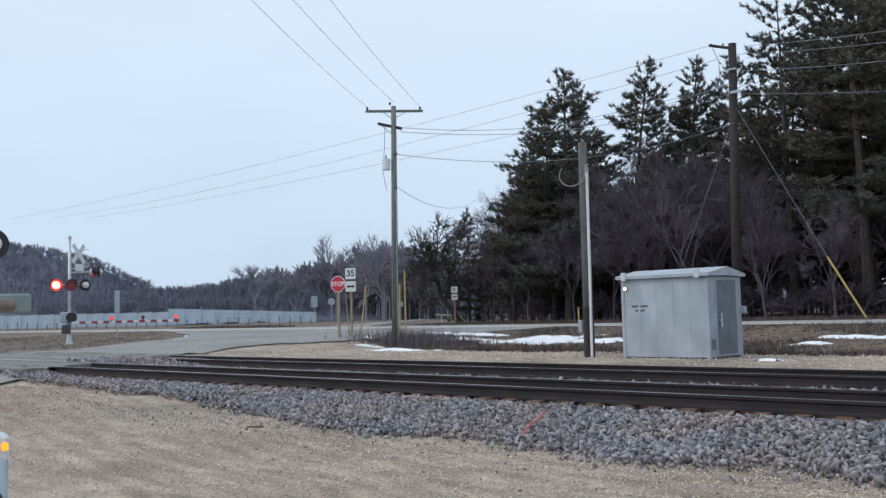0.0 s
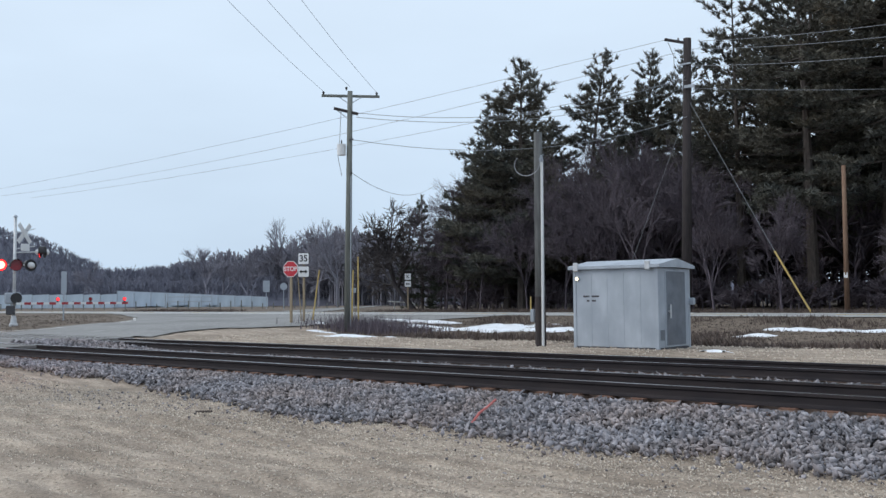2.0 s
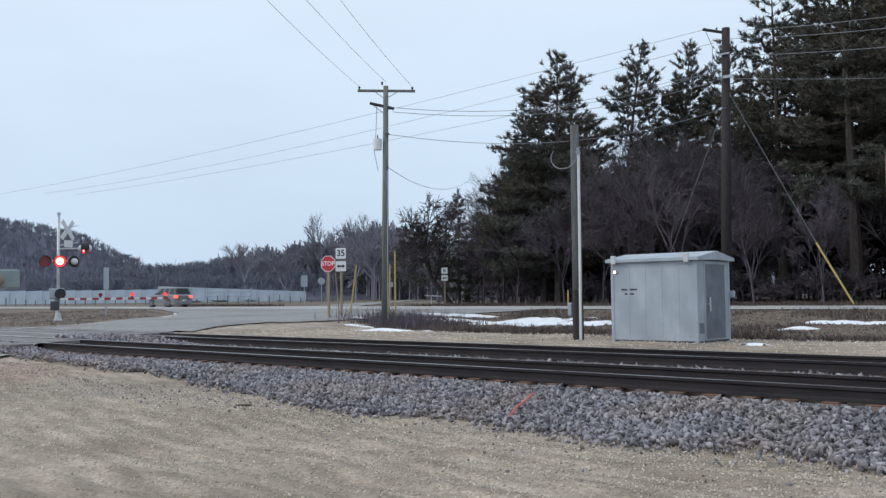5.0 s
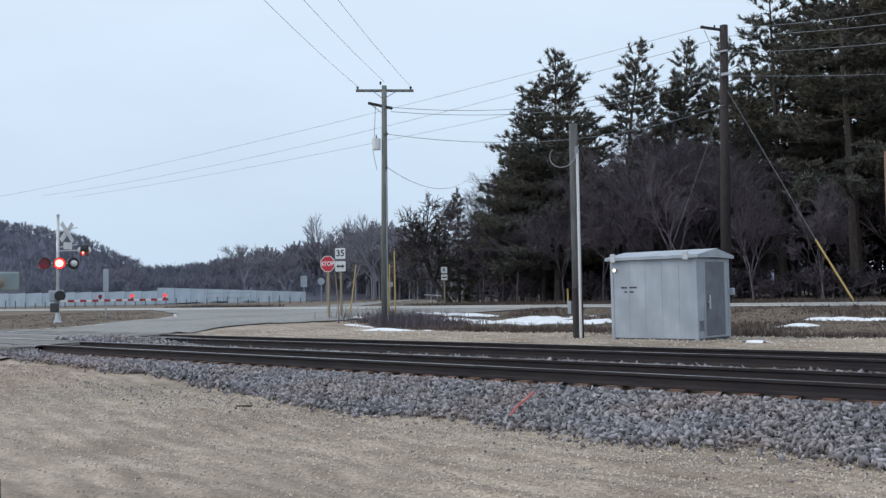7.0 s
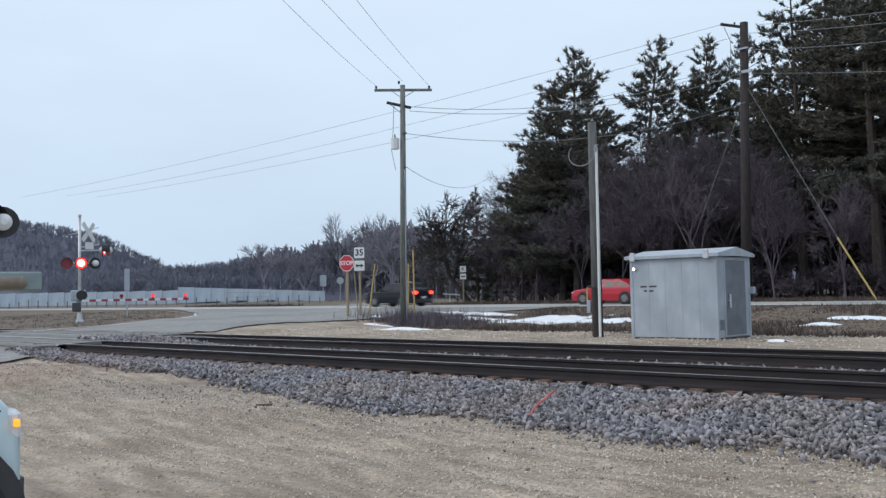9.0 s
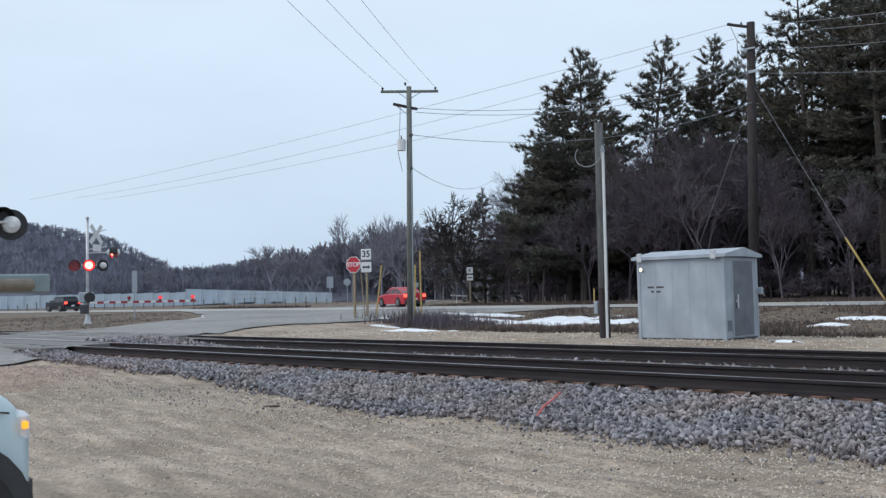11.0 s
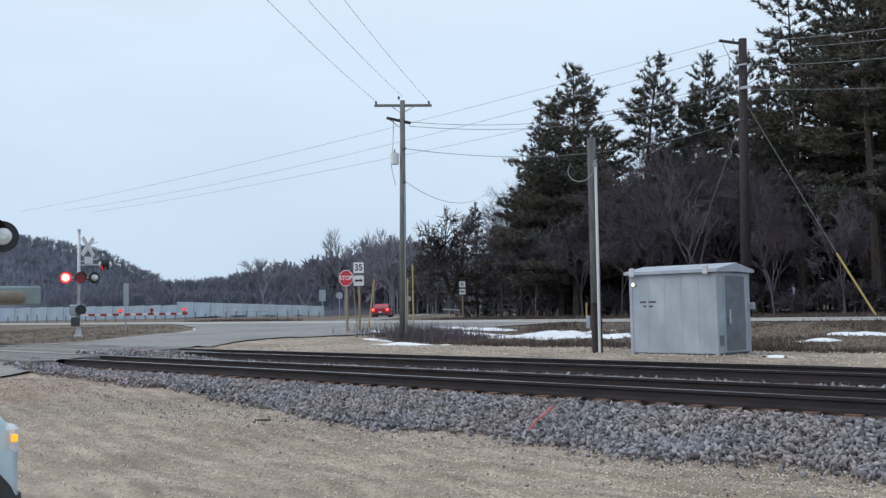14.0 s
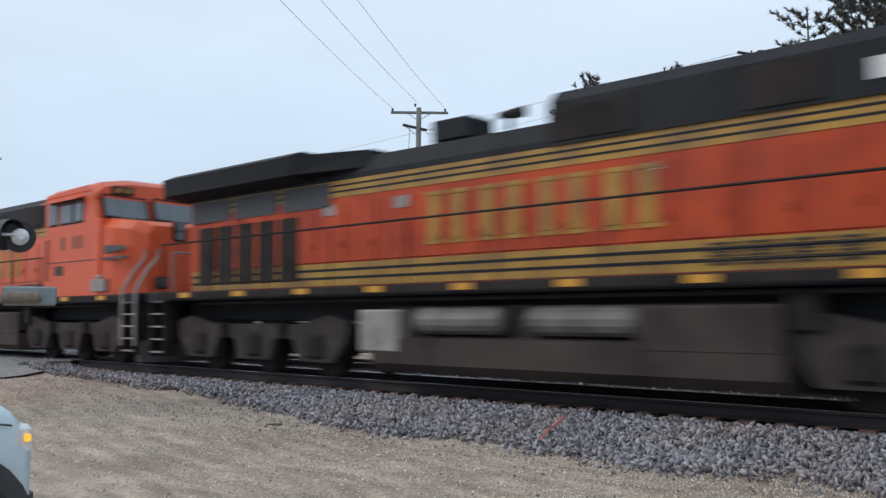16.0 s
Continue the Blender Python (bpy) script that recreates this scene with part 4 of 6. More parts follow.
mech = part("gate_mechanism", Shape().box(-0.42, 0.30, -0.26, 0.12, 1.08, 1.62, 0.05), GALV, mast, "grey gate mechanism housing")
part("cover_ring", Shape().rod((0.1, -0.27, 1.35), (0.1, -0.33, 1.35), 0.26, 0.26, 18), BLACK, mech)
part("counterweight", Shape().box(-0.35, 0.05, -0.36, -0.27, 0.55, 1.0, 0.04), INK, mech)
gate = part("gate_arm", Shape().box(0.1, 5.25, -0.36, -0.33, 1.03, 1.14, 0.01), WHITE, mast, "white gate arm with red bands, lowered")
for k in range(9):
    part("red_band", Shape().box(0.45 + k * 0.56, 0.45 + k * 0.56 + 0.30, -0.367, -0.322, 1.025, 1.145, 0.005), GATE_RED, gate)
for k, fx in enumerate((1.95, 3.45, 5.05)):
    lamp = part("gate_lamp", Shape().rod((fx, -0.345, 1.14), (fx, -0.345, 1.24), 0.05, 0.05, 10).rod((fx, -0.33, 1.29), (fx, -0.36, 1.29), 0.095, 0.095, 14), INK, gate, "small gate arm lamp")
    s = Shape()
    disc(s, 0.075, -0.005, 0, 14)
    disc(s, 0.075, 0.005, 1, 14)
    ob = part("reflector", s, [LENS_ON, LENS_OFF], lamp, "small red gate lens", at=pose(fx, -0.40, 1.29))
    if k < 2:
        flippers.append((ob, k, pose(fx, -0.40, 1.29)))

# the near signal, of which the lamp and gate box reach into view
nx, ny = -17.55, 6.2
near = thing("crossing_signal", "silver crossing signal mast with black lamp backboards near the lot", "crossing signal", facing(nx, ny, 0.1), group="crossing signals")
part("pole", Shape().rod((0, 0, -0.2), (0, 0, 5.2), 0.075, 0.07, 14), ALU, near, smooth=True)
part("base", Shape().box(-0.25, 0.25, -0.25, 0.25, -0.2, 0.1, 0.03).rod((0, 0, 0.1), (0, 0, 0.5), 0.17, 0.1), ALU, near)
for x in (0.68, -0.6):
    lamp = flasher(near, pose(x, 0.25, 3.02, 0, 0, 186), None)
    s = Shape()
    disc(s, 0.15, -0.03)
    part("lens", s, BEAM_ON, lamp, "lit red lens towards the road")
flasher(near, pose(0.40, 0.2, 3.05, 0, 0, 40), None)
part("lamp_arm", Shape().rod((-0.6, 0.1, 3.05), (0.62, 0.1, 3.05), 0.03), ALU, near)
part("finial_arm", Shape().rod((-0.4, 0, 4.55), (0.33, 0, 4.42), 0.02), GALV, near)
crossbuck(near, pose(-0.3, 0.1, 4.75, 0, 0, 60))
mech = part("gate_mechanism", Shape().box(-0.5, 0.34, -0.2, 0.25, 1.6, 2.12, 0.05), GALV, near, "pale grey gate mechanism housing")
part("motor_cover", Shape().box(0.42, 1.33, -0.05, 0.25, 1.75, 2.10, 0.03), mat("grey_green_enamel", (0.20, 0.25, 0.26), (0.27, 0.33, 0.34), 3, 0.5), near, "grey-green motor cover")
part("motor", Shape().rod((0.40, -0.10, 1.90), (1.0, -0.16, 1.90), 0.11, 0.11, 14).rod((1.0, -0.16, 1.90), (1.06, -0.166, 1.90), 0.11, 0.06, 14), mat("tan_motor", (0.16, 0.13, 0.10), (0.24, 0.2, 0.16), 5, 0.6), near, "tan gate motor")
part("bracket", Shape().rod((0.3, 0.05, 1.85), (0.5, 0.05, 1.85), 0.05), GALV, near)


# ---- panel fence, far boards and barrier ----
fence = thing("panel_fence", "long pale blue panel fence with posts along the field", "fence", kind="structure")
fa, fb = Vector((-174.3, 52.3, 0)), Vector((-121.5, 100.7, 0))
run = (fb - fa).length
ux = (fb - fa).normalized()
turn = math.degrees(math.atan2(ux.y, ux.x))
pl = run / 26
panel = {}
for k in range(26):
    p = fa + ux * (k * pl)
    hgt = 2.15 if k < 17 else (2.75 - 0.13 * (k - 17))
    key = round(hgt, 2)
    if key not in panel:
        panel[key] = Shape().slab([(0, 0), (pl - 0.05, 0), (pl - 0.05, key - (0.1 if k >= 17 else -0.12)), (0, key)], "y", -0.03, 0.03).mesh("panel", [PANEL_BLUE])
    part("panel", panel[key], PANEL_BLUE, fence, at=pose(p.x, p.y, 1.05, 0, 0, turn))
    part("post", Shape().box(-0.06, 0.06, -0.1, -0.04, 0, hgt + 0.15), GALV, fence, at=pose(p.x, p.y, 0.95, 0, 0, turn))
frame_ = thing("pipe_barrier", "grey pipe frame gate in front of the fence", "gate", facing(-110.5, 73.6, 1.0))
for a in (0, 3.2, 6.2):
    part("post", Shape().rod((a, 0, 0), (a, 0, 2.1), 0.06), GALV, frame_)
for h in (0.9, 1.55):
    part("bar", Shape().rod((0, 0, h), (6.2, 0, h), 0.05), GALV, frame_)
s = Shape()
for k in range(46):
    s.box(k * 1.3, k * 1.3 + 0.1, 0, 0.1, 0, 0.85 + 0.2 * math.sin(k * 5.1))
low = single("stake_row", s, POLE_GREY, "row of short grey stakes along the field edge", "stakes", kind="stuff")
low.matrix_basis = pose(-128, 43, 0.95, 0, 0, 36)
pipe = thing("pipe_barrier", "low yellow-white pipe barrier beside the side road", "barrier", facing(-56.4, 62, 0.95))
part("rail", Shape().line([(-1.2, 0, 0.75), (0.9, 0, 0.6), (1.2, 0, 0.5), (1.25, 0, 0)], 0.06, 8), WHITE, pipe)
part("post", Shape().rod((-0.6, 0, -0.2), (-0.6, 0, 0.72), 0.05), WHITE, pipe)
house = thing("house", "small dark house half hidden among the trees", "house", facing(-52, 78.2, 1.0))
part("wall", Shape().box(-4, 4, 0, 5, -0.3, 2.7), mat("house_wall", (0.16, 0.15, 0.15), (0.22, 0.21, 0.2), 1.5, 0.8), house)
part("roof", Shape().slab([(-0.6, 2.6), (2.5, 4.2), (5.6, 2.6)], "x", -4.5, 4.5), mat("house_roof", (0.35, 0.37, 0.4), (0.5, 0.52, 0.56), 1.2, 0.7), house, "pale grey snow-dusted roof")
for a in (-2.8, 1.4):
    w = part("window", Shape().box(a, a + 1.2, -0.05, 0.02, 0.8, 2.0), WHITE, house)
    part("pane", Shape().box(a + 0.1, a + 1.1, -0.07, -0.05, 0.9, 1.9), INK, w)
bulb = thing("yard_light", "small lit white lamp among the trees", "lamp", facing(-29.8, 50.0, 0))
part("pole", Shape().rod((0, 0, 0.8), (0, 0, 3.5), 0.05), POLE_DARK, bulb)
part("lamp", Shape().rod((0, 0, 3.5), (0, 0, 3.65), 0.09, 0.07, 10), mat("lit_bulb", (0.9, 0.9, 0.85), glow=(1.0, 0.93, 0.8), power=4.0), bulb, "lit bulb")

# ---- litter on the ballast ----
s = Shape().tube([(-7.2, 9.2, 0.10), (-7.22, 9.4, 0.22), (-7.25, 9.6, 0.27), (-7.3, 9.85, 0.34)], 0.018, 6)
single("red_cable", s, mat("faded_red", (0.42, 0.10, 0.09), (0.52, 0.16, 0.14), 6, 0.6), "faded red cable end sticking out of the ballast", "cable")
single("dark_bracket", Shape().box(-7.3, -7.08, 9.05, 9.15, 0.05, 0.13, 0.02), INK, "small dark metal piece at the foot of the ballast", "scrap")
single("stick", Shape().tube([(-5.75, 9.4, 0.09), (-5.5, 9.4, 0.11), (-5.25, 9.3, 0.09)], 0.016, 5), BARK, "dark broken stick on the gravel", "stick", "sticks")
single("stick", Shape().tube([(-11.65, 8.3, 0.03), (-11.4, 8.4, 0.045)], 0.018, 5), BARK, "dark broken stick on the gravel", "stick", "sticks")


# ---- trees ----
def turned(x, y, a=radians(4.38)):
    """From the grid on which the woods were laid out to the world."""
    return x * math.cos(a) + y * math.sin(a), -x * math.sin(a) + y * math.cos(a)


def pine_mesh(name, h, seed, first=0.25, spread=0.2, density=1.0, material=NEEDLE, droop=0.1, blade=0.37, tip=0.7, gap=0.72):
    """A pine: tapered trunk, whorls of limbs in flat layers, side shoots on each limb and upturned tufts of needles on the shoots."""
    r = np.random.default_rng(seed)
    s = Shape()
    bend = r.normal(0, 0.008, 2)
    zs = np.linspace(0, h, 9)

    def axis(z):
        return np.array([bend[0] * z * z / h * 3, bend[1] * z * z / h * 3, z])
    for a, b in zip(zs, zs[1:]):
        s.rod(axis(a), axis(b), 0.0125 * (h - a) + 0.03, 0.0125 * (h - b) + 0.02, 7, caps=False)
    tufts, dirs = [], []
    for z in np.arange(0.12 * h, first * h, 0.9):            # dead snags on the bare lower trunk
        a = r.uniform(0, 6.28)
        s.rod(axis(z), axis(z) + np.array([math.cos(a), math.sin(a), r.uniform(-0.3, 0.1)]) * r.uniform(0.4, 1.6), 0.03, 0.008, 3, caps=False)
    z = first * h
    while z < h - 0.3:
        up = (z - first * h) / (h - first * h)
        k = int(r.integers(4, 7))
        reach = spread * h * ((1 - up) ** tip) * (0.62 + 0.38 * min(1, up * 4 + 0.2)) * r.uniform(0.8, 1.15) + 0.25
        a0 = r.uniform(0, 6.28)
        for j in range(k):
            if r.random() < 0.13:
                continue
            a = a0 + j * 6.283 / k + r.normal(0, 0.25)
            L = reach * r.uniform(0.55, 1.25)
            rise = 0.75 * up ** 1.6 - droop + r.normal(0, 0.07)
            d = np.array([math.cos(a), math.sin(a), rise])
            side = np.array([-d[1], d[0], 0])
            p0 = axis(z) + np.array([0, 0, r.normal(0, 0.06)])
            pm = p0 + d * L * 0.55 - np.array([0, 0, 0.04 * L])
            p1 = p0 + d * L + np.array([0, 0, 0.12 * L])
            s.rod(p0, pm, 0.010 * L + 0.012, 0.007 * L + 0.008, 3, caps=False).rod(pm, p1, 0.007 * L + 0.008, 0.007, 3, caps=False)

            def on(q):
                return p0 + (pm - p0) * q / 0.55 if q < 0.55 else pm + (p1 - pm) * (q - 0.55) / 0.45
            for q in r.uniform(0.45, 1.0, max(2, int(L * 2.6 * density))):
                tufts.append(on(q) + r.normal(0, 0.05, 3))
                dirs.append(d * 0.8 + np.array([0, 0, 0.45]))
            for i, q in enumerate(np.linspace(0.28, 0.95, max(2, int(L * 2.4)))):
                w = (0.42 * (1 - q) + 0.15) * L * r.uniform(0.6, 1.2)
                e = d * 0.75 + side * (0.8 if i % 2 else -0.8) + np.array([0, 0, 0.10])
                for g in r.uniform(0.25, 1.0, max(1, int(w * 4.6 * density))):
                    tufts.append(on(q) + e * w * g + r.normal(0, 0.05, 3))
                    dirs.append(e * 0.6 + np.array([0, 0, 0.5]))
        z += r.uniform(0.75, 1.25) * gap * (1.0 - 0.38 * up)
    for q in (0.1, 0.35, 0.6):
        tufts.append(axis(h - q))
        dirs.append(np.array([0, 0, 1.2]))
    tufts, dirs = np.array(tufts), np.array(dirs)
    m = 13
    c = np.repeat(tufts, m, 0)
    d = np.repeat(dirs, m, 0) * 0.8 + r.normal(0, 0.5, (len(c), 3))
    d /= np.linalg.norm(d, axis=1)[:, None] + 1e-6
    w = np.cross(d, r.normal(0, 1, d.shape))
    w /= np.linalg.norm(w, axis=1)[:, None] + 1e-6
    ln = blade * r.uniform(0.55, 1.3, len(c))[:, None]
    wd = 0.040 * r.uniform(0.6, 1.4, len(c))[:, None]
    tri = np.stack([c - d * ln * 0.25 + w * wd, c - d * ln * 0.25 - w * wd, c + d * ln], 1).reshape(-1, 3)
    trunk = s.mesh(name, [BARK])
    return trunk, soup(name, tri, np.arange(len(tri)).reshape(-1, 3), material)


def bare_arrays(h, seed, levels=5, spread=0.6, thin=0.012, lean=(0, 0), twist=0.35, stout=0.018):
    """Trunk, limbs and twigs of a leafless tree as triangles."""
    r = np.random.default_rng(seed)
    V, F = [], []

    def limb(p, d, L, rad, lev):
        q = p + d * L
        a = np.cross(d, [0.3, 0.9, 0.2])
        a /= np.linalg.norm(a) + 1e-9
        b = np.cross(d, a)
        k = len(V)
        r1 = max(rad * 0.62, 0.008)
        for c, rr in ((p, rad), (q, r1)):
            for w in (0, 2.094, 4.189):
                V.append(c + (a * math.cos(w) + b * math.sin(w)) * rr)
        for i in range(3):
            j = (i + 1) % 3
            F.append((k + i, k + j, k + 3 + j))
            F.append((k + i, k + 3 + j, k + 3 + i))
        if lev == 0:
            return
        n = int(r.integers(2, 4)) + (1 if lev < 3 else 0)
        for _ in range(n):
            nd = d + r.normal(0, spread, 3) + np.array([0, 0, 0.12])
            nd /= np.linalg.norm(nd)
            at = p + d * L * r.uniform(0.55, 1.0)
            limb(at, nd, L * r.uniform(0.55, 0.85), max(rad * 0.58, thin), lev - 1)
        nd = d + r.normal(0, twist, 3)
        nd /= np.linalg.norm(nd)
        limb(q, nd, L * 0.8, r1, lev - 1)
    d0 = np.array([lean[0], lean[1], 1.0])
    limb(np.zeros(3), d0 / np.linalg.norm(d0), h * 0.27, stout * h, levels)
    V = np.array(V)
    return V * (h / V[:, 2].max()), np.array(F)


pines = [pine_mesh("pine", 20, 11, 0.18, 0.29, 1.25, tip=0.80, gap=0.74), pine_mesh("pine", 20, 12, 0.24, 0.22, 1.2, tip=0.85, gap=0.84), pine_mesh("pine", 20, 13, 0.22, 0.25, 1.2, tip=0.95, gap=0.82),
         pine_mesh("pine", 24, 14, 0.26, 0.21, 1.15, tip=0.6, gap=1.25), pine_mesh("pine", 24, 15, 0.34, 0.20, 1.15, tip=0.55, gap=1.35)]
H0 = [20, 20, 20, 24, 24]


def pine(kind, x, y, h, a, label, wide=1.0):
    x, y = turned(x, y)
    t = thing("pine_tree", label, "pine tree", pose(x, y, gz(x, y) - 0.1, 0, 0, a), group="roadside pines")
    k = h / H0[kind]
    t.scale = (k * wide, k * wide, k)
    part("trunk", pines[kind][0], BARK, t)
    part("crown", pines[kind][1], NEEDLE, t)
    return t


LABEL = "tall dark green pine with open tufted limbs beside the highway"
for kind, x, y, h, a, w in ((0, -43.0, 52.6, 18.6, 20, 1.2), (2, -41.7, 58.9, 20.2, 80, 1.05), (2, -38.6, 62.1, 20.6, 140, 0.95), (1, -44.4, 56.2, 18.6, 210, 0.6), (2, -47.4, 62.0, 15.8, 15, 1.1), (2, -45.3, 67.2, 16.6, 95, 1.1), (2, -40.1, 66.8, 18.4, 310, 1.0), (3, -37.0, 63.4, 15.8, 44, 0.95), (3, -34.4, 61.5, 19.0, 144, 0.9), (2, -46.8, 56.5, 14.5, 33, 1.15), (0, -45.2, 53.6, 16.4, 75, 1.15), (0, -47.3, 54.6, 13.6, 120, 1.2), (0, -49.2, 54.8, 10.8, 160, 0.95),
                            (0, -49.6, 57.5, 12.0, 200, 1.1), (1, -43.5, 64.0, 14.5, 250, 1.0), (1, -40.2, 66.5, 15.0, 10, 0.9), (2, -35.6, 65.5, 19.0, 70, 0.9)):
    pine(kind, x, y, h, a, LABEL, w)
r_ = random.Random(4)
row = [(-31.6, 65.0, 19.5), (-29.6, 60.0, 21.5), (-28.0, 67.3, 24.0), (-25.6, 61.5, 25.0), (-23.2, 56.5, 24.5), (-22.2, 66.0, 27.0), (-19.8, 59.5, 26.5), (-17.3, 55.6, 25.5),
       (-16.4, 64.0, 28.0), (-13.6, 58.2, 26.5), (-11.0, 55.0, 27.0), (-9.8, 62.0, 28.5), (-7.0, 57.5, 27.5), (-3.8, 61.0, 28.0), (-2.0, 55.6, 27.0), (1.5, 59.0, 28.0), (5.0, 57.0, 27.0)]
for i, (x, y, h) in enumerate(row):
    pine(3 + i % 2, x, y, h, i * 67, "very tall dark pine of the grove with a bare lower trunk", 1.15)
back = [(-47 + 2.6 * i + r_.uniform(-0.8, 0.8), r_.uniform(68, 78), r_.uniform(13, 16) + 9 * min(1, max(0, (i - 6) / 6))) for i in range(22)]
back += [(-32 + 2.2 * i, 71.5 + 3 * math.sin(i * 2.3), 23 + 3 * math.sin(i * 1.7)) for i in range(17)]
back += [(-44 + 2.3 * i + r_.uniform(-0.8, 0.8), r_.uniform(80, 96), r_.uniform(13, 17) + 8 * min(1, max(0, (i - 6) / 7))) for i in range(24)]
for i, (x, y, h) in enumerate(back):
    pine(1 + i % 4, x, y, h, i * 41, "dark pine deep in the grove", 1.15)

trunk, crown = pine_mesh("spruce", 10.5, 31, 0.06, 0.24, 1.3, SPRUCE, 0.28, 0.34, 0.95)
for x, y, h, a in ((-55.4, 63.8, 10.5, 0), (-51.6, 61.9, 7.2, 90)):
    t = thing("spruce_tree", "pointed dark spruce beside the side road", "spruce tree", pose(x, y, gz(x, y) - 0.1, 0, 0, a), group="spruces")
    t.scale = (h / 10.5,) * 3
    part("trunk", trunk, BARK, t)
    part("crown", crown, SPRUCE, t)


def bare_tree(x, y, h, seed, label, lean=(0, 0), levels=6, spread=0.6, a=0, name="bare_tree", thin=0.014, stout=0.018, bark=TWIG):
    x, y = turned(x, y)
    v, f = bare_arrays(h, seed, levels, spread, thin, lean, stout=stout)
    t = thing(name, label, "tree", pose(x, y, gz(x, y) - 0.1, 0, 0, a), group="leafless trees")
    part("trunk", soup("trunk", v[:6], f[:6], bark), bark, t)
    part("crown", soup("crown", v, f[6:], bark), bark, t)
    return t


bare_tree(-57.6, 55.8, 9.6, 41, "old leafless oak with crooked dark limbs", (-0.5, -0.5), 6, 0.72, thin=0.03, stout=0.034, bark=OAK)
for i, (x, y, h) in enumerate(((-55.6, 57.6, 6.8), (-54.2, 57.4, 7.6), (-53.6, 59.4, 8.2), (-55.8, 60.0, 6.2))):
    bare_tree(x, y, h, 48 + i, "dense dark leafless shrub tree beside the oak", (0, 0), 6, 0.6, i * 70, thin=0.02)
for i, (x, y, h) in enumerate(((-47.5, 51.5, 10.5), (-52.5, 56.5, 11.5), (-51.0, 53.0, 8.5), (-45.0, 50.3, 7.0), (-38.6, 52.0, 11.0), (-36.6, 54.5, 12.5), (-34.5, 52.0, 11.5), (-33.0, 55.5, 13.0),
                              (-31.5, 50.8, 9.5), (-29.5, 53.0, 11.0), (-40.5, 50.2, 7.5), (-27.2, 51.5, 8.0), (-35.6, 49.8, 6.5), (-23.0, 51.5, 7.0), (-15.0, 51.0, 6.5), (-8.0, 51.5, 7.0))):
    bare_tree(x, y, h, 60 + i, "slender leafless grey-brown tree at the edge of the pines", (0.1 * math.sin(i * 3), 0.1 * math.cos(i * 5)), 6, 0.42, i * 50, thin=0.010, stout=0.011)

# single taller trees that stand out of the far woods
for i, (bearing, far, h) in enumerate(((49.1, 150, 14.5), (53.0, 165, 10.4), (54.0, 168, 10.8), (51.6, 160, 10.2), (60.2, 170, 8.4), (47.3, 140, 13.0), (46.2, 135, 13.2))):
    q = radians(bearing + 4.38)
    bare_tree(-far * math.sin(q), far * math.cos(q), h, 140 + i, "tall leafless grey tree standing out of the far woods", (0, 0), 5, 0.36, i * 40, thin=0.03, bark=TWIG_HAZY)

# undergrowth, far woods and the hill
proto = [bare_arrays(1.0, 90 + k, 4, 0.50, 0.0036) for k in range(5)]
proto_far = [bare_arrays(1.0, 95 + k, 4, 0.40, 0.0042) for k in range(5)]
proto_hill = [bare_arrays(1.0, 100 + k, 2, 0.34, 0.010) for k in range(5)]


def woods(name, pts, material, label, seed=1, kinds=proto):
    r = np.random.default_rng(seed)
    V, F, k = [], [], 0
    for x, y, z, h, wide in pts:
        x, y = turned(x, y)
        v, f = kinds[int(r.integers(0, 5))]
        a = r.uniform(0, 6.28)
        c, q = math.cos(a), math.sin(a)
        V.append(np.stack([(v[:, 0] * c - v[:, 1] * q) * h * wide + x, (v[:, 0] * q + v[:, 1] * c) * h * wide + y, v[:, 2] * h + z], -1))
        F.append(f + k)
        k += len(v)
    return single(name, soup(name, np.concatenate(V), np.concatenate(F), material), material, label, "woods", kind="stuff")


r_ = np.random.default_rng(3)
pts = [(x, y, gz(x, y) - 0.1, h, 1.5) for x, y, h in zip(r_.uniform(-52, 6, 150), r_.uniform(52.5, 58, 150), r_.uniform(1.0, 2.6, 150))]
pts += [(x, y, gz(x, y) - 0.1, h, 0.9) for x, y, h in zip(r_.uniform(-54, 6, 130), r_.uniform(56, 86, 130), r_.uniform(5, 10, 130))]
pts += [(x, y, gz(x, y) - 0.1, h, 1.2) for x, y, h in zip(r_.uniform(-66, -44, 70), r_.uniform(62, 84, 70), r_.uniform(3, 5, 70))]
woods("undergrowth", pts, TWIG, "tangled leafless undergrowth below the pines", 4)
pts = []
for k in range(400):
    w = r_.random()
    x, y = np.interp(w, [0, 0.35, 0.6, 0.8, 1], [-240, -174, -150, -122, -92]), np.interp(w, [0, 0.35, 0.6, 0.8, 1], [122, 112, 118, 104, 92])
    h = np.interp(w, [0, 0.2, 0.35, 0.5, 0.6, 0.8, 0.9, 1.0], [9, 10, 11.5, 12, 13.5, 13, 10, 8]) * r_.uniform(0.75, 1.1)
    off = r_.uniform(-8, 25)
    pts.append((x - off * 0.7, y + off * 0.7, 1.0, h * (1 + off * 0.003), 1.0))
pts += [(x, y, 1.0, h, 1.0) for x, y, h in zip(r_.uniform(-78, -10, 150), r_.uniform(104, 122, 150), r_.uniform(11, 19, 150))]
woods("far_woods", pts, TWIG_HAZY, "line of far leafless woods beyond the field", 5, proto_far)


def hill_z(x, y):
    a = (x + 294.8) * 0.724 + (y - 79.7) * 0.690          # along the ridge
    b = -(x + 294.8) * 0.690 + (y - 79.7) * 0.724         # behind it
    top = np.interp(a, [-400, -60, 0, 40, 56, 68, 80, 95, 140], [44, 37, 26, 22, 18.5, 12, 6.5, 4, 2])
    return 1.0 + top * np.exp(-((b - 20) / 70) ** 2)


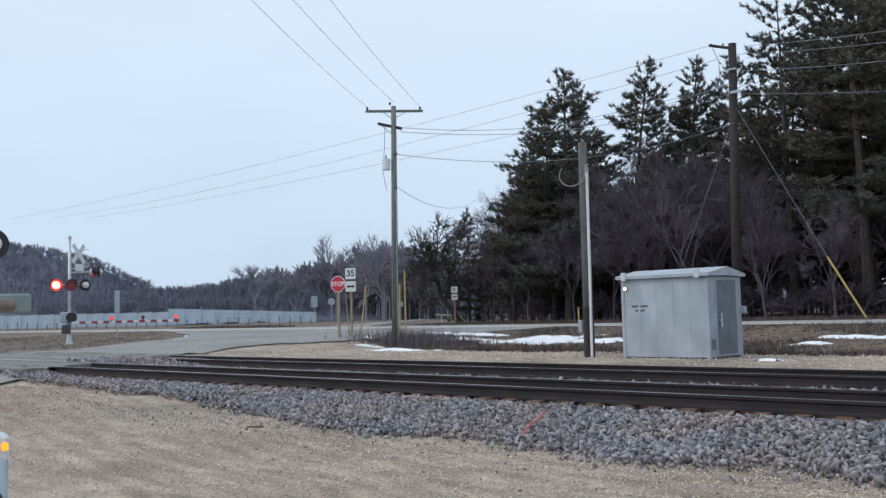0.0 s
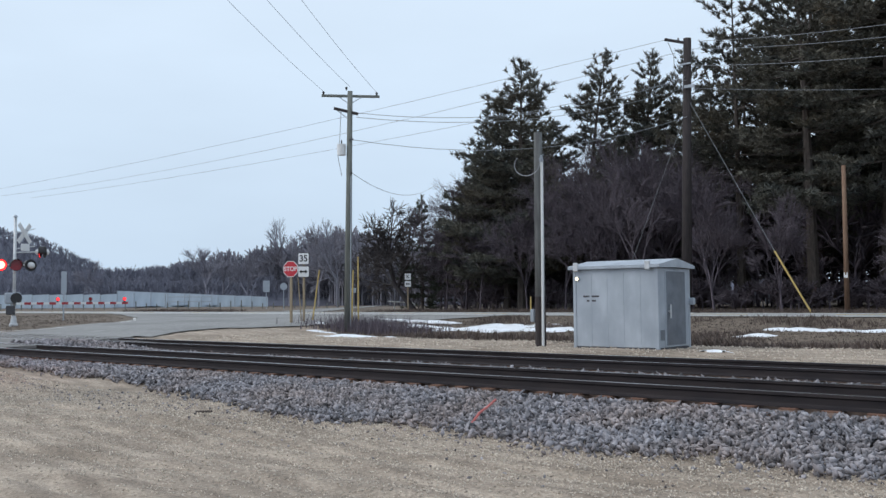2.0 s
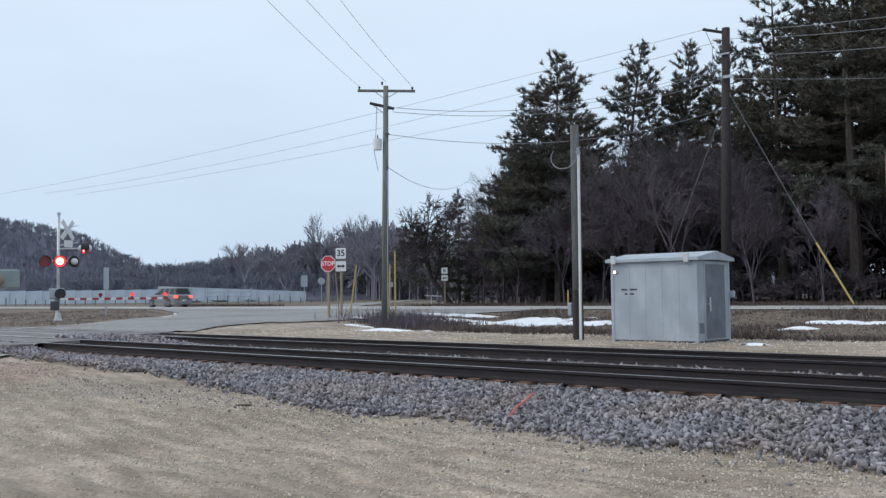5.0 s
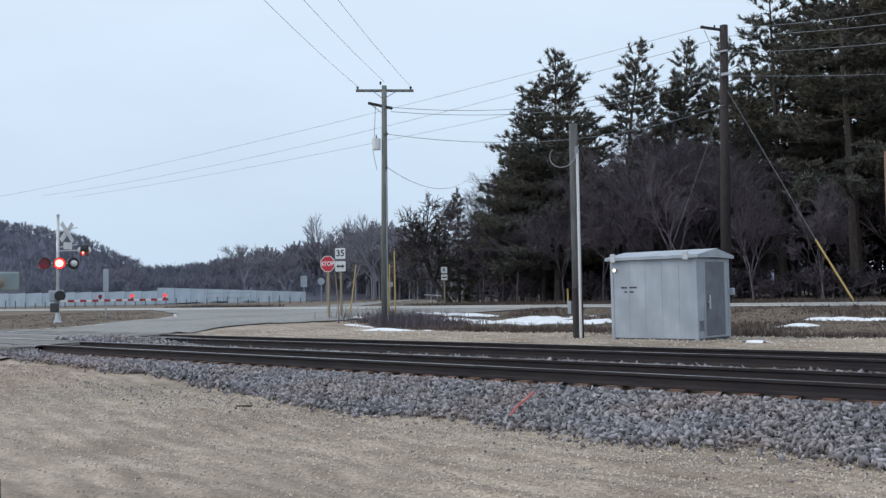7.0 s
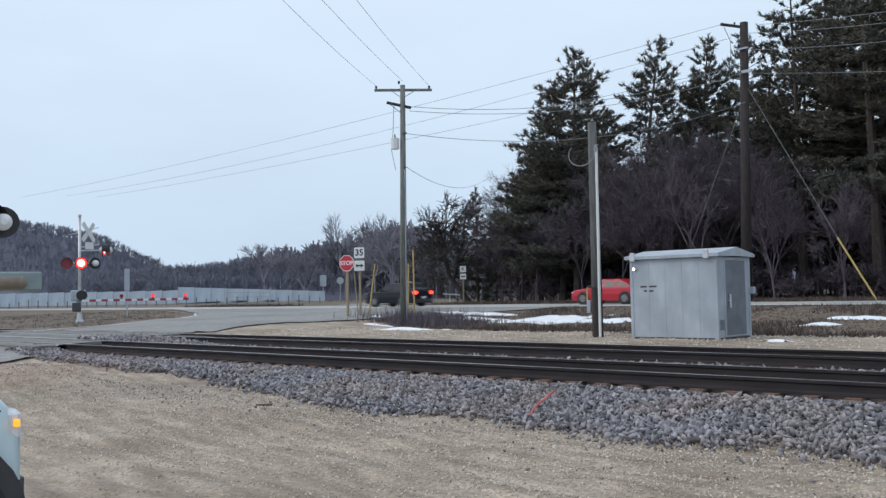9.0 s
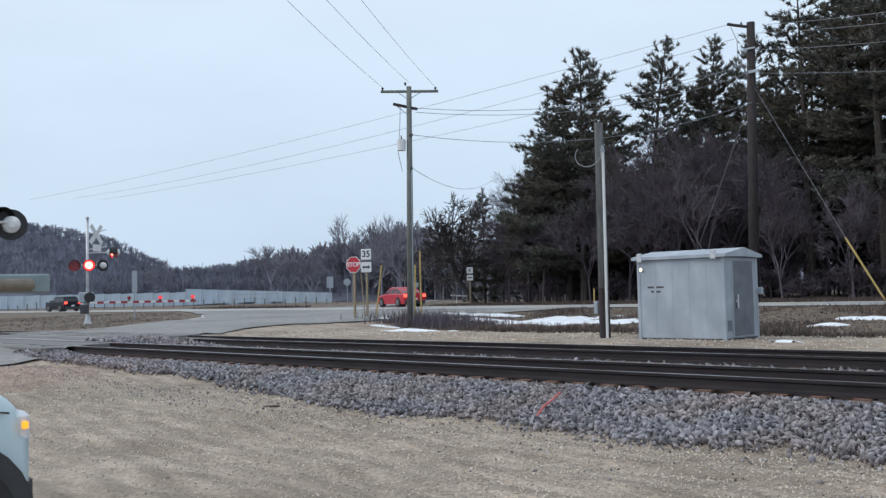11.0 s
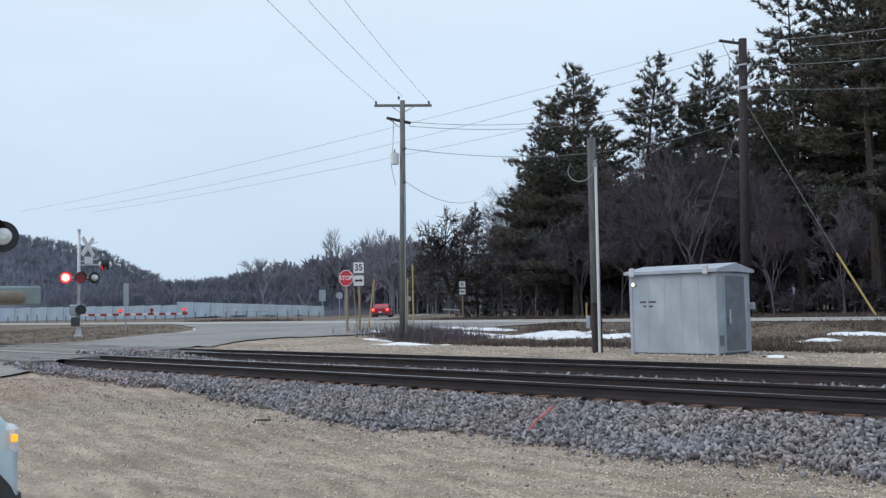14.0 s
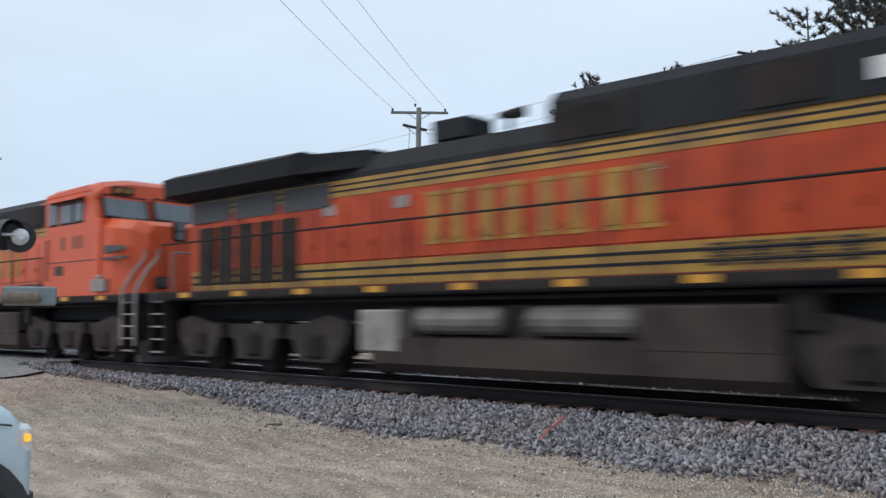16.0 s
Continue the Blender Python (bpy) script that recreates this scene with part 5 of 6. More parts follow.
hx, hy = np.linspace(-520, -190, 80), np.linspace(-160, 260, 80)
single("far_hill", sheet("far_hill", hx, hy, 0, None, hill_z, HILL_HAZY), HILL_HAZY, "low wooded hill in the blue distance", "hill", kind="structure")
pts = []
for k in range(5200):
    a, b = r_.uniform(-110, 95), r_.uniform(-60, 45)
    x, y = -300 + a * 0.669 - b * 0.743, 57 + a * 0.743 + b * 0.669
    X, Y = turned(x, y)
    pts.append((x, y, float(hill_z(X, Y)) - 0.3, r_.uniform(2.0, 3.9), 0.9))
woods("hill_woods", pts, HILL_TREES_HAZY, "leafless woods covering the far hill", 6, proto_hill)



def rise_z(x, y):
    """The low wooded rise behind the far woods, along a bow round the field."""
    far = np.hypot(x, y)
    bearing = np.degrees(np.arctan2(-x, y))
    top = np.interp(bearing, [28, 36, 44, 50, 56, 61, 64, 68], [6, 9.5, 10.5, 9.5, 6.5, 4.5, 3.5, 2])
    return 0.6 + top * np.exp(-((far - 225) / 38) ** 2) + 0.4 * rough2(x, y, 0.08, 3)


single("far_hill", sheet("far_hill", np.linspace(-270, -70, 60), np.linspace(60, 280, 60), 0, lambda x, y: np.hypot(x, y) > 160, rise_z, HILL_HAZY), HILL_HAZY,
       "low wooded rise behind the field, haze put into its blue-grey", "hill", kind="structure")
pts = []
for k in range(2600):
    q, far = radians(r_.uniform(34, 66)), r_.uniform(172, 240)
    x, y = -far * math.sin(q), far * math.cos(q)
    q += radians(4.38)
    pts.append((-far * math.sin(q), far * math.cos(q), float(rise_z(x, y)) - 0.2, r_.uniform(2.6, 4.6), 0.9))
woods("hill_woods", pts, HILL_TREES_HAZY, "leafless woods on the rise behind the field", 8, proto_hill)


# ---- locomotives ----
ORANGE = mat("orange_enamel", (0.43, 0.050, 0.014), (0.50, 0.068, 0.019), 2, 0.5, bump=0.03, wear=(0.23, 0.032, 0.016), wscale=1.1, wamount=0.65, spec=0.25)
ORANGE_NEW = mat("bright_orange_enamel", (0.60, 0.082, 0.022), (0.66, 0.105, 0.03), 2, 0.4, wear=(0.52, 0.10, 0.045), wscale=0.9, wamount=0.4)
LOCO_YELLOW = mat("loco_yellow", (0.34, 0.175, 0.020), (0.44, 0.24, 0.028), 3, 0.45, wear=(0.15, 0.075, 0.028), wscale=1.3, wamount=0.75)
LOCO_BLACK = mat("loco_black", (0.010, 0.011, 0.014), (0.017, 0.018, 0.022), 2, 0.65, wear=(0.028, 0.027, 0.029), wscale=1.1, wamount=0.5, spec=0.2)
GRIME = mat("grimy_steel", (0.014, 0.012, 0.012), (0.027, 0.022, 0.021), 4, 0.85, bump=0.2, wear=(0.048, 0.037, 0.033), wscale=1.5, wamount=0.6, spec=0.2)
TANK_GREY = mat("dusty_tank", (0.028, 0.022, 0.022), (0.052, 0.040, 0.038), 3, 0.8, wear=(0.085, 0.064, 0.054), wscale=0.9, wamount=0.7, spec=0.2)
RAIL_WHITE = mat("handrail_white", (0.24, 0.225, 0.21), (0.36, 0.34, 0.325), 4, 0.55, wear=(0.15, 0.125, 0.105), wscale=2.5, wamount=0.6)
CAB_GLASS = mat("cab_glass", (0.06, 0.085, 0.10), (0.09, 0.12, 0.14), 1.5, 0.06, spec=0.8)
# Dark boxes in this colour stand for the shade in louvre and vent slots.
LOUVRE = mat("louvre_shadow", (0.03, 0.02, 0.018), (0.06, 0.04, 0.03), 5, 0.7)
HEADLIGHT = mat("lit_headlight", (1, 0.9, 0.7), glow=(1.0, 0.80, 0.42), power=7.0)
# Bloom round the lit lamps, built as a dimmer glowing disc.
HALO = mat("headlight_bloom", (0.9, 0.6, 0.2), glow=(1.0, 0.52, 0.12), power=1.6)
TRUCK = mat("dusty_truck_casting", (0.040, 0.033, 0.033), (0.072, 0.058, 0.056), 4, 0.85, bump=0.2, wear=(0.022, 0.018, 0.018), wscale=2.4, wamount=0.7, spec=0.2)
WHEEL = mat("wheel_steel", (0.014, 0.013, 0.012), (0.028, 0.025, 0.023), 5, 0.7, spec=0.2)
SIDE_LAMP = mat("amber_reflector", (0.55, 0.25, 0.02), (0.62, 0.30, 0.03), 6, 0.4)
axles = []


def locomotive(label, new_paint=False):
    """A wide-nosed six-axle freight locomotive; x ahead, 0 at the headlight, z 0 on the rail head, the camera on its -y side."""
    body = ORANGE_NEW if new_paint else ORANGE
    L = thing("locomotive", label, "locomotive", group="locomotives")
    part("underframe", Shape().box(-20.6, 0.55, -1.5, 1.5, 1.42, 1.60, 0.03).box(-20.4, 0.3, -0.7, 0.7, 1.0, 1.45, 0.03), LOCO_BLACK, L)
    part("sill_stripe", Shape().box(-20.5, 0.45, -1.512, -1.49, 1.47, 1.585), GRIME, L)
    for k in range(10):
        x = -19.5 + k * 2.05
        part("reflector", Shape().box(x, x + 0.42, -1.522, -1.508, 1.48, 1.58), SIDE_LAMP, L)
    # long hood, its side doors and stripes
    hood = part("long_hood", Shape().slab([(-0.95, 1.6), (-0.95, 3.6), (-0.85, 3.88), (-0.45, 3.98), (0.45, 3.98), (0.85, 3.88), (0.95, 3.6), (0.95, 1.6)], "x", -20.0, -4.2), body, L)
    part("hood_top", Shape().slab([(-0.965, 3.52), (-0.965, 3.62), (-0.865, 3.9), (-0.46, 4.0), (0.46, 4.0), (0.865, 3.9), (0.965, 3.62), (0.965, 3.52)], "x", -19.95, -4.25), LOCO_BLACK, L, "black hood roof")
    part("equipment_box", Shape().slab([(-1.0, 3.52), (-1.0, 4.15), (-0.85, 4.32), (0.85, 4.32), (1.0, 4.15), (1.0, 3.52)], "x", -9.75, -4.2), LOCO_BLACK, L, "tall black equipment box behind the cab")
    part("intake_grille", Shape().box(-9.7, -8.3, -1.02, -0.99, 3.58, 4.05), GRIME, L)
    part("intake_grille", Shape().box(-6.6, -5.6, -1.02, -0.99, 3.58, 4.1), GRIME, L)
    if not new_paint:
        part("notice_plate", Shape().box(-5.0, -4.55, -1.02, -0.99, 3.7, 3.95), WHITE, L)
    for z0, z1 in ((3.22, 3.52), (1.64, 2.04)) if not new_paint else ((3.28, 3.52), (1.62, 1.72)):
        band = part("yellow_stripe", Shape().box(-19.9, -4.22, -0.962, -0.94, z0, z1), LOCO_YELLOW, L)
        for q in ((0.28, 0.4), (0.64, 0.76)) if not new_paint else ((0.45, 0.55),):
            part("pinstripe", Shape().box(-19.9, -4.22, -0.966, -0.95, z0 + (z1 - z0) * q[0], z0 + (z1 - z0) * q[1]), LOCO_BLACK, band)
    for k in range(17):
        x = -18.8 + k * 0.86
        part("hood_door", Shape().box(x, x + 0.80, -0.975, -0.945, 2.06, 3.12, 0.01), body, hood)
        part("latch", Shape().box(x + 0.7, x + 0.74, -0.99, -0.97, 2.3, 2.42), GRIME, hood)
    for k in range(4):
        x = -7.2 + k * 0.55
        s = Shape()
        for j in range(6):
            s.box(x, x + 0.42, -0.985, -0.96, 1.72 + j * 0.05, 1.745 + j * 0.05)
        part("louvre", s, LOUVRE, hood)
    for x0 in ((-12.4, -11.2, -10.0, -8.8) if not new_paint else (-10.5, -9.3, -8.1)):
        s = Shape()
        for x in (x0, x0 + 0.55):
            s.box(x + 0.05, x + 0.31, -0.992, -0.97, 2.30, 3.04, 0.004).box(x, x + 0.40, -0.992, -0.97, 2.24, 2.32, 0.004).box(x, x + 0.40, -0.992, -0.97, 3.02, 3.10, 0.004)
        part("marking_block", s, LOCO_YELLOW, hood, "plain yellow block of the hood marking")
    for x in (-15.2, -13.2, -8.2):
        part("small_plate", Shape().box(x, x + 0.35, -0.99, -0.97, 3.0 if x > -10 else 2.9, 3.1), RAIL_WHITE, hood)
    # radiator with flared wings
    s = Shape().slab([(-1.45, 3.66), (-1.5, 4.0), (-1.2, 4.12), (1.2, 4.12), (1.5, 4.0), (1.45, 3.66), (0.9, 3.55), (-0.9, 3.55)], "x", -20.35, -15.6)
    rad = part("radiator", s, LOCO_BLACK, L, "black flared radiator wings")
    part("radiator_slope", Shape().rings([[(-15.6, -1.5, 4.0), (-15.6, 1.5, 4.0), (-15.6, 1.45, 3.66), (-15.6, -1.45, 3.66)], [(-13.9, -0.9, 4.0), (-13.9, 0.9, 4.0), (-13.9, 0.9, 3.7), (-13.9, -0.9, 3.7)]]), LOCO_BLACK, rad)
    for x in (-19.9, -18.2, -16.5):
        part("radiator_screen", Shape().box(x, x + 1.5, -0.99, -0.95, 3.06, 3.5), INK, L)
    for k in range(5):
        x = -19.6 + k * 0.75
        part("engine_door", Shape().box(x, x + 0.62, -0.995, -0.95, 1.75, 2.95, 0.015), GRIME if not new_paint else body, hood, "dark grimy louvred door")
    part("exhaust_pipe", Shape().box(-12.9, -12.0, -0.35, 0.35, 4.05, 4.42, 0.03), LOCO_BLACK, L)
    part("roof_horn", Shape().rod((-11.1, -0.3, 4.06), (-11.1, -0.3, 4.28), 0.05).rod((-11.35, -0.3, 4.3), (-10.8, -0.3, 4.3), 0.05, 0.1), GRIME, L)
    # cab
    cab = part("cab", Shape().slab([(-4.25, 1.6), (-4.25, 4.05), (-4.2, 4.2), (-1.75, 4.28), (-1.45, 4.1), (-1.25, 3.45), (-1.05, 3.42), (-1.05, 1.6)], "y", -1.48, 1.48), body, L)
    roof = part("cab_roof", Shape().rings([[(x, -1.5, z), (x, -1.2, z + 0.22), (x, -0.5, z + 0.32), (x, 0.5, z + 0.32), (x, 1.2, z + 0.22), (x, 1.5, z), (x, 1.45, z - 0.08), (x, -1.45, z - 0.08)]
                                           for x, z in ((-4.3, 4.13), (-1.6, 4.15), (-1.35, 4.02))]), body, L, "rounded orange cab roof")
    part("roof_unit", Shape().box(-3.9, -2.3, -0.6, 0.6, 4.4, 4.52, 0.05), LOCO_BLACK, roof)
    for y0, y1 in ((-1.05, -0.45), (0.45, 1.05)):
        nb = part("number_board", Shape().box(-1.52, -1.30, y0, y1, 4.06, 4.26, 0.01), LOCO_BLACK, cab)
        part("number_bar", Shape().box(-1.30, -1.29, y0 + 0.06, y0 + 0.26, 4.1, 4.22).box(-1.30, -1.29, y0 + 0.32, y1 - 0.06, 4.1, 4.22), LOCO_YELLOW, nb)
    for x0, x1 in ((-4.02, -3.45), (-3.32, -2.55), (-2.50, -1.95)):
        w = part("side_window", Shape().box(x0, x1, -1.50, -1.475, 3.38, 4.0, 0.02), LOCO_BLACK, cab, "dark-framed side window")
        part("pane", Shape().box(x0 + 0.05, x1 - 0.05, -1.506, -1.49, 3.43, 3.95), CAB_GLASS, w)
    part("sunshade", Shape().slab([(-1.48, 4.04), (-1.75, 3.96), (-1.75, 3.93), (-1.48, 4.0)], "x", -4.0, -1.9), body, cab)
    for sgn in (-1, 1):
        ys = sorted((sgn * 0.10, sgn * 1.30))
        w = part("windscreen", Shape().rings([[(-1.455, ys[0], 4.02), (-1.455, ys[1], 3.98), (-1.20, ys[1], 3.42 if sgn else 3.42), (-1.22, ys[0], 3.5)],
                                              [(-1.385, ys[0], 4.04), (-1.385, ys[1], 4.0), (-1.13, ys[1], 3.44), (-1.15, ys[0], 3.52)]]), CAB_GLASS, cab, "sloping windscreen pane")
        part("window_frame", Shape().line([(-1.37, ys[0], 4.04), (-1.37, ys[1], 4.0), (-1.12, ys[1], 3.42), (-1.14, ys[0], 3.5), (-1.37, ys[0], 4.04)], 0.03, 4), LOCO_BLACK, w)
    band = part("cab_stripe", Shape().box(-4.22, -0.62, -1.492, -1.47, 1.64, 2.04), LOCO_YELLOW, cab, "yellow stripe along the foot of the cab") if not new_paint else None
    for q in (1.745, 1.89) if band else ():
        part("pinstripe", Shape().box(-4.22, -0.62, -1.496, -1.48, q, q + 0.05), LOCO_BLACK, band)
    for k in range(4):
        if k != 1:
            part("number_bar", Shape().box(-3.2 + k * 0.34, -3.06 + k * 0.34, -1.492, -1.475, 2.76, 3.08), INK, cab, "plain dark bar of the cab number")
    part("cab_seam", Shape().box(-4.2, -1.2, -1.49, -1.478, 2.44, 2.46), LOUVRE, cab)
    part("grab_iron", Shape().tube([(-4.0, -1.5, 2.0), (-4.0, -1.54, 2.05), (-4.0, -1.54, 3.0), (-4.0, -1.5, 3.05)], 0.02, 6), GRIME, cab)
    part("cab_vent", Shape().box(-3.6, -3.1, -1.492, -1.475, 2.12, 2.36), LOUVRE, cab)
    # nose
    nose = [[(x, -w, 1.6), (x, -w, zt - 0.22), (x, -w * 0.82, zt), (x, w * 0.82, zt), (x, w, zt - 0.22), (x, w, 1.6)] for x, w, zt in ((-1.2, 1.45, 3.46), (-0.6, 1.38, 3.40), (-0.1, 1.15, 3.34), (0.18, 0.82, 3.22))]
    part("nose", Shape().rings(nose), body, L, "wide orange nose")
    if not new_paint:
        part("nose_band", Shape().rings([[(x, -w - 0.008, 2.26), (x, -w - 0.008, 2.78), (x, w + 0.008, 2.78), (x, w + 0.008, 2.26)] for x, w in ((-1.2, 1.45), (-0.6, 1.38), (-0.1, 1.15), (0.183, 0.82))]), LOCO_BLACK, L, "black edging of the nose stripe")
        for z0, z1 in ((2.29, 2.42), (2.46, 2.58), (2.62, 2.75)):
            part("nose_stripe", Shape().rings([[(x, -w - 0.012, z0), (x, -w - 0.012, z1), (x, w + 0.012, z1), (x, w + 0.012, z0)] for x, w in ((-1.2, 1.45), (-0.6, 1.38), (-0.1, 1.15), (0.185, 0.82))]), LOCO_YELLOW, L, "yellow nose stripe")
        part("nose_panel", Shape().box(0.17, 0.205, -0.82, 0.82, 1.9, 2.95, 0.01), LOCO_YELLOW, L, "yellow centre of the nose")
        part("nose_emblem", Shape().box(0.2, 0.215, -0.34, 0.34, 2.2, 2.6), INK, L, "dark bars of the nose emblem")
    else:
        part("nose_emblem", Shape().slab([(-1.1, 2.55), (-0.2, 2.62), (0.12, 2.62), (0.12, 2.72), (-1.05, 2.78)], "y", -1.42, -1.38).slab([(-0.95, 2.42), (0.18, 2.42), (0.18, 2.48), (-1.1, 2.48)], "y", -1.43, -1.37), INK, L, "dark sweeping bars of the nose emblem")
    part("nose_door", Shape().box(0.18, 0.225, -0.28, 0.28, 1.65, 2.9, 0.015), body if new_paint else LOCO_YELLOW, L)
    lamp = part("headlight", Shape().box(0.12, 0.26, -0.17, 0.17, 2.87, 3.34, 0.03), GRIME, L, "stacked twin headlight")
    for z in (3.00, 3.21):
        # The wider disc behind each lens stands for its bloom.
        part("rim", Shape().rod((0.255, 0, z), (0.265, 0, z), 0.145, 0.14, 14), HALO, lamp, "glowing disc for the bloom round the lamp") if not new_paint else None
        part("lens", Shape().rod((0.26, 0, z), (0.275, 0, z), 0.115, 0.1, 14), HEADLIGHT if not new_paint else CAB_GLASS, lamp)
    for y in (-0.76, 0.76):
        lamp = part("ditch_light", Shape().box(0.62, 0.82, y - 0.14, y + 0.14, 1.72, 2.0, 0.03), GRIME, L, "low ditch light")
        part("rim", Shape().rod((0.815, y, 1.86), (0.825, y, 1.86), 0.165, 0.16, 14), HALO, lamp, "glowing disc for the bloom round the lamp") if not new_paint else None
        part("lens", Shape().rod((0.82, y, 1.86), (0.835, y, 1.86), 0.12, 0.1, 14), HEADLIGHT if not new_paint else CAB_GLASS, lamp)
    part("toolbox", Shape().box(-1.45, -0.72, -1.5, -1.36, 1.68, 1.98, 0.02).box(-1.2, -0.95, -1.5, -1.36, 1.98, 2.08, 0.02), RAIL_WHITE, L, "white panel low on the nose side")
    # front platform, steps, pilot
    part("front_platform", Shape().box(0.2, 0.88, -1.5, 1.5, 1.38, 1.62, 0.03), LOCO_BLACK, L)
    part("pilot", Shape().slab([(0.5, 1.4), (0.78, 1.4), (0.74, 0.75), (0.84, 0.3), (0.78, 0.25), (0.5, 0.7)], "y", -1.18, 1.18), mat("rusty_pilot", (0.036, 0.024, 0.022), (0.068, 0.046, 0.041), 4, 0.85, wear=(0.07, 0.052, 0.046), wscale=1.6, spec=0.2) if "rusty_pilot" not in bpy.data.materials else bpy.data.materials["rusty_pilot"], L, "grimy pilot with snow plough")
    part("snow_plough", Shape().rings([[(x, y, 0.56), (x + 0.08, y, 0.30), (x + 0.15, y, 0.09), (x - 0.05, y, 0.09), (x - 0.08, y, 0.56)] for x, y in ((0.82, -1.38), (1.02, -0.8), (1.16, 0), (1.02, 0.8), (0.82, 1.38))]),
         mat("dusty_plough", (0.050, 0.044, 0.047), (0.085, 0.075, 0.076), 3, 0.8, wear=(0.04, 0.03, 0.03), wscale=1.5) if "dusty_plough" not in bpy.data.materials else bpy.data.materials["dusty_plough"], L, "dusty grey snow plough blade")
    part("windscreen_apron", Shape().rings([[(-1.16, -1.28, 3.455), (-0.62, -0.12, 3.425), (-0.62, 0.12, 3.425), (-1.16, 1.28, 3.455)], [(-1.17, -1.28, 3.475), (-0.62, -0.12, 3.445), (-0.62, 0.12, 3.445), (-1.17, 1.28, 3.475)]]), GRIME, L, "grey anti-glare panel under the windscreen")
    for y in (-1.0, -0.62, -0.38, 0.38, 0.62, 1.0):
        part("hose", Shape().tube([(0.9, y, 1.3), (1.02, y, 1.15), (1.04, y * 0.97, 0.85), (0.96, y * 0.95, 0.7)], 0.03, 6), LOCO_BLACK, L, "black hanging hose")
    part("anticlimber", Shape().box(0.85, 1.02, -1.1, 1.1, 1.45, 1.62, 0.02), GRIME, L)
    part("coupler", Shape().box(0.95, 1.55, -0.14, 0.14, 0.75, 1.02, 0.04), GRIME, L)
    part("rear_platform", Shape().box(-20.95, -20.1, -1.5, 1.5, 1.38, 1.62, 0.03).box(-21.0, -20.8, -1.4, 1.4, 0.5, 1.4, 0.03), LOCO_BLACK, L)
    part("coupler", Shape().box(-21.45, -20.95, -0.14, 0.14, 0.75, 1.02, 0.04), GRIME, L)
    for x0, d in ((0.25, 1), (-20.75, 1)):
        for j in range(5):
            part("step", Shape().box(x0, x0 + 0.55, -1.5, -1.22, 0.32 + j * 0.27, 0.355 + j * 0.27, 0.006), RAIL_WHITE, L, "pale grating step")
        part("step_side", Shape().box(x0 - 0.04, x0 + 0.0, -1.5, -1.2, 0.25, 1.6).box(x0 + 0.55, x0 + 0.59, -1.5, -1.2, 0.25, 1.6), GRIME, L)
    for x in (0.22, 0.86):
        part("handrail", Shape().tube([(x, -1.5, 0.45), (x, -1.5, 1.3), (x, -1.48, 1.72), (x + 0.03, -1.25, 2.1), (x + 0.05, -0.98, 2.42), (x + 0.05, -0.95, 2.62)], 0.04, 8), RAIL_WHITE, L, "pale step handrail leaning inward")
    part("handrail", Shape().line([(0.95, -0.6, 1.6), (0.95, -0.6, 2.55), (0.95, 0.6, 2.55), (0.95, 0.6, 1.6)], 0.03, 6), RAIL_WHITE, L)
    part("handrail", Shape().line([(-20.4, -1.48, 2.62), (-4.4, -1.48, 2.62)], 0.02, 5), GRIME, L, "thin walkway handrail")
    for k in range(9):
        x = -20.3 + k * 1.98
        part("stanchion", Shape().rod((x, -1.48, 1.6), (x, -1.48, 2.62), 0.018, seg=5), GRIME, L)
    # tank and reservoirs
    part("fuel_tank", Shape().slab([(-1.3, 0.20), (-1.45, 0.34), (-1.45, 0.72), (-1.1, 0.8), (-1.1, 1.25), (1.1, 1.25), (1.45, 0.72), (1.45, 0.34), (1.3, 0.20)], "x", -13.3, -6.0), TANK_GREY, L, "dusty fuel tank")
    part("tank_box", Shape().box(-8.0, -6.0, -1.46, -0.9, 0.62, 1.22, 0.04), TANK_GREY, L)
    part("tank_box", Shape().box(-13.6, -12.6, -1.46, -0.9, 0.5, 1.2, 0.04), RAIL_WHITE, L, "pale dusty box at the end of the tank")
    for x0 in (-12.35, -9.95):
        part("air_reservoir", Shape().rod((x0, -1.22, 1.02), (x0 + 0.1, -1.22, 1.02), 0.14, 0.215, 14).rod((x0 + 0.1, -1.22, 1.02), (x0 + 1.85, -1.22, 1.02), 0.215, 0.215, 14, caps=False).rod((x0 + 1.85, -1.22, 1.02), (x0 + 1.95, -1.22, 1.02), 0.215, 0.14, 14),
             mat("pale_reservoir", (0.11, 0.10, 0.095), (0.20, 0.185, 0.175), 3, 0.6, wear=(0.06, 0.048, 0.042), wscale=2.2, wamount=0.8) if "pale_reservoir" not in bpy.data.materials else bpy.data.materials["pale_reservoir"], L, "pale cylindrical air reservoir", smooth=False)
    part("brake_gear", Shape().box(-6.0, -5.6, -1.3, -0.8, 0.9, 1.4, 0.03).line([(-19, -1.3, 1.36), (-1, -1.3, 1.36)], 0.03, 5), GRIME, L)
    # trucks
    for cx in (-3.15, -17.1):
        for sgn in (-1, 1):
            y0, y1 = sorted((sgn * 1.0, sgn * 1.22))
            truck = part("truck_frame", Shape().slab([(cx - 2.9, 0.75), (cx - 2.9, 1.0), (cx - 2.4, 1.12), (cx - 1.5, 0.95), (cx + 1.5, 0.95), (cx + 2.4, 1.12), (cx + 2.9, 1.0), (cx + 2.9, 0.75),
                                                      (cx + 2.5, 0.28), (cx + 1.5, 0.28), (cx + 1.3, 0.68), (cx + 0.7, 0.68), (cx + 0.5, 0.28), (cx - 0.5, 0.28), (cx - 0.7, 0.68), (cx - 1.3, 0.68), (cx - 1.5, 0.28), (cx - 2.5, 0.28)], "y", y0, y1),
                         TRUCK, L, "dusty cast truck side frame")
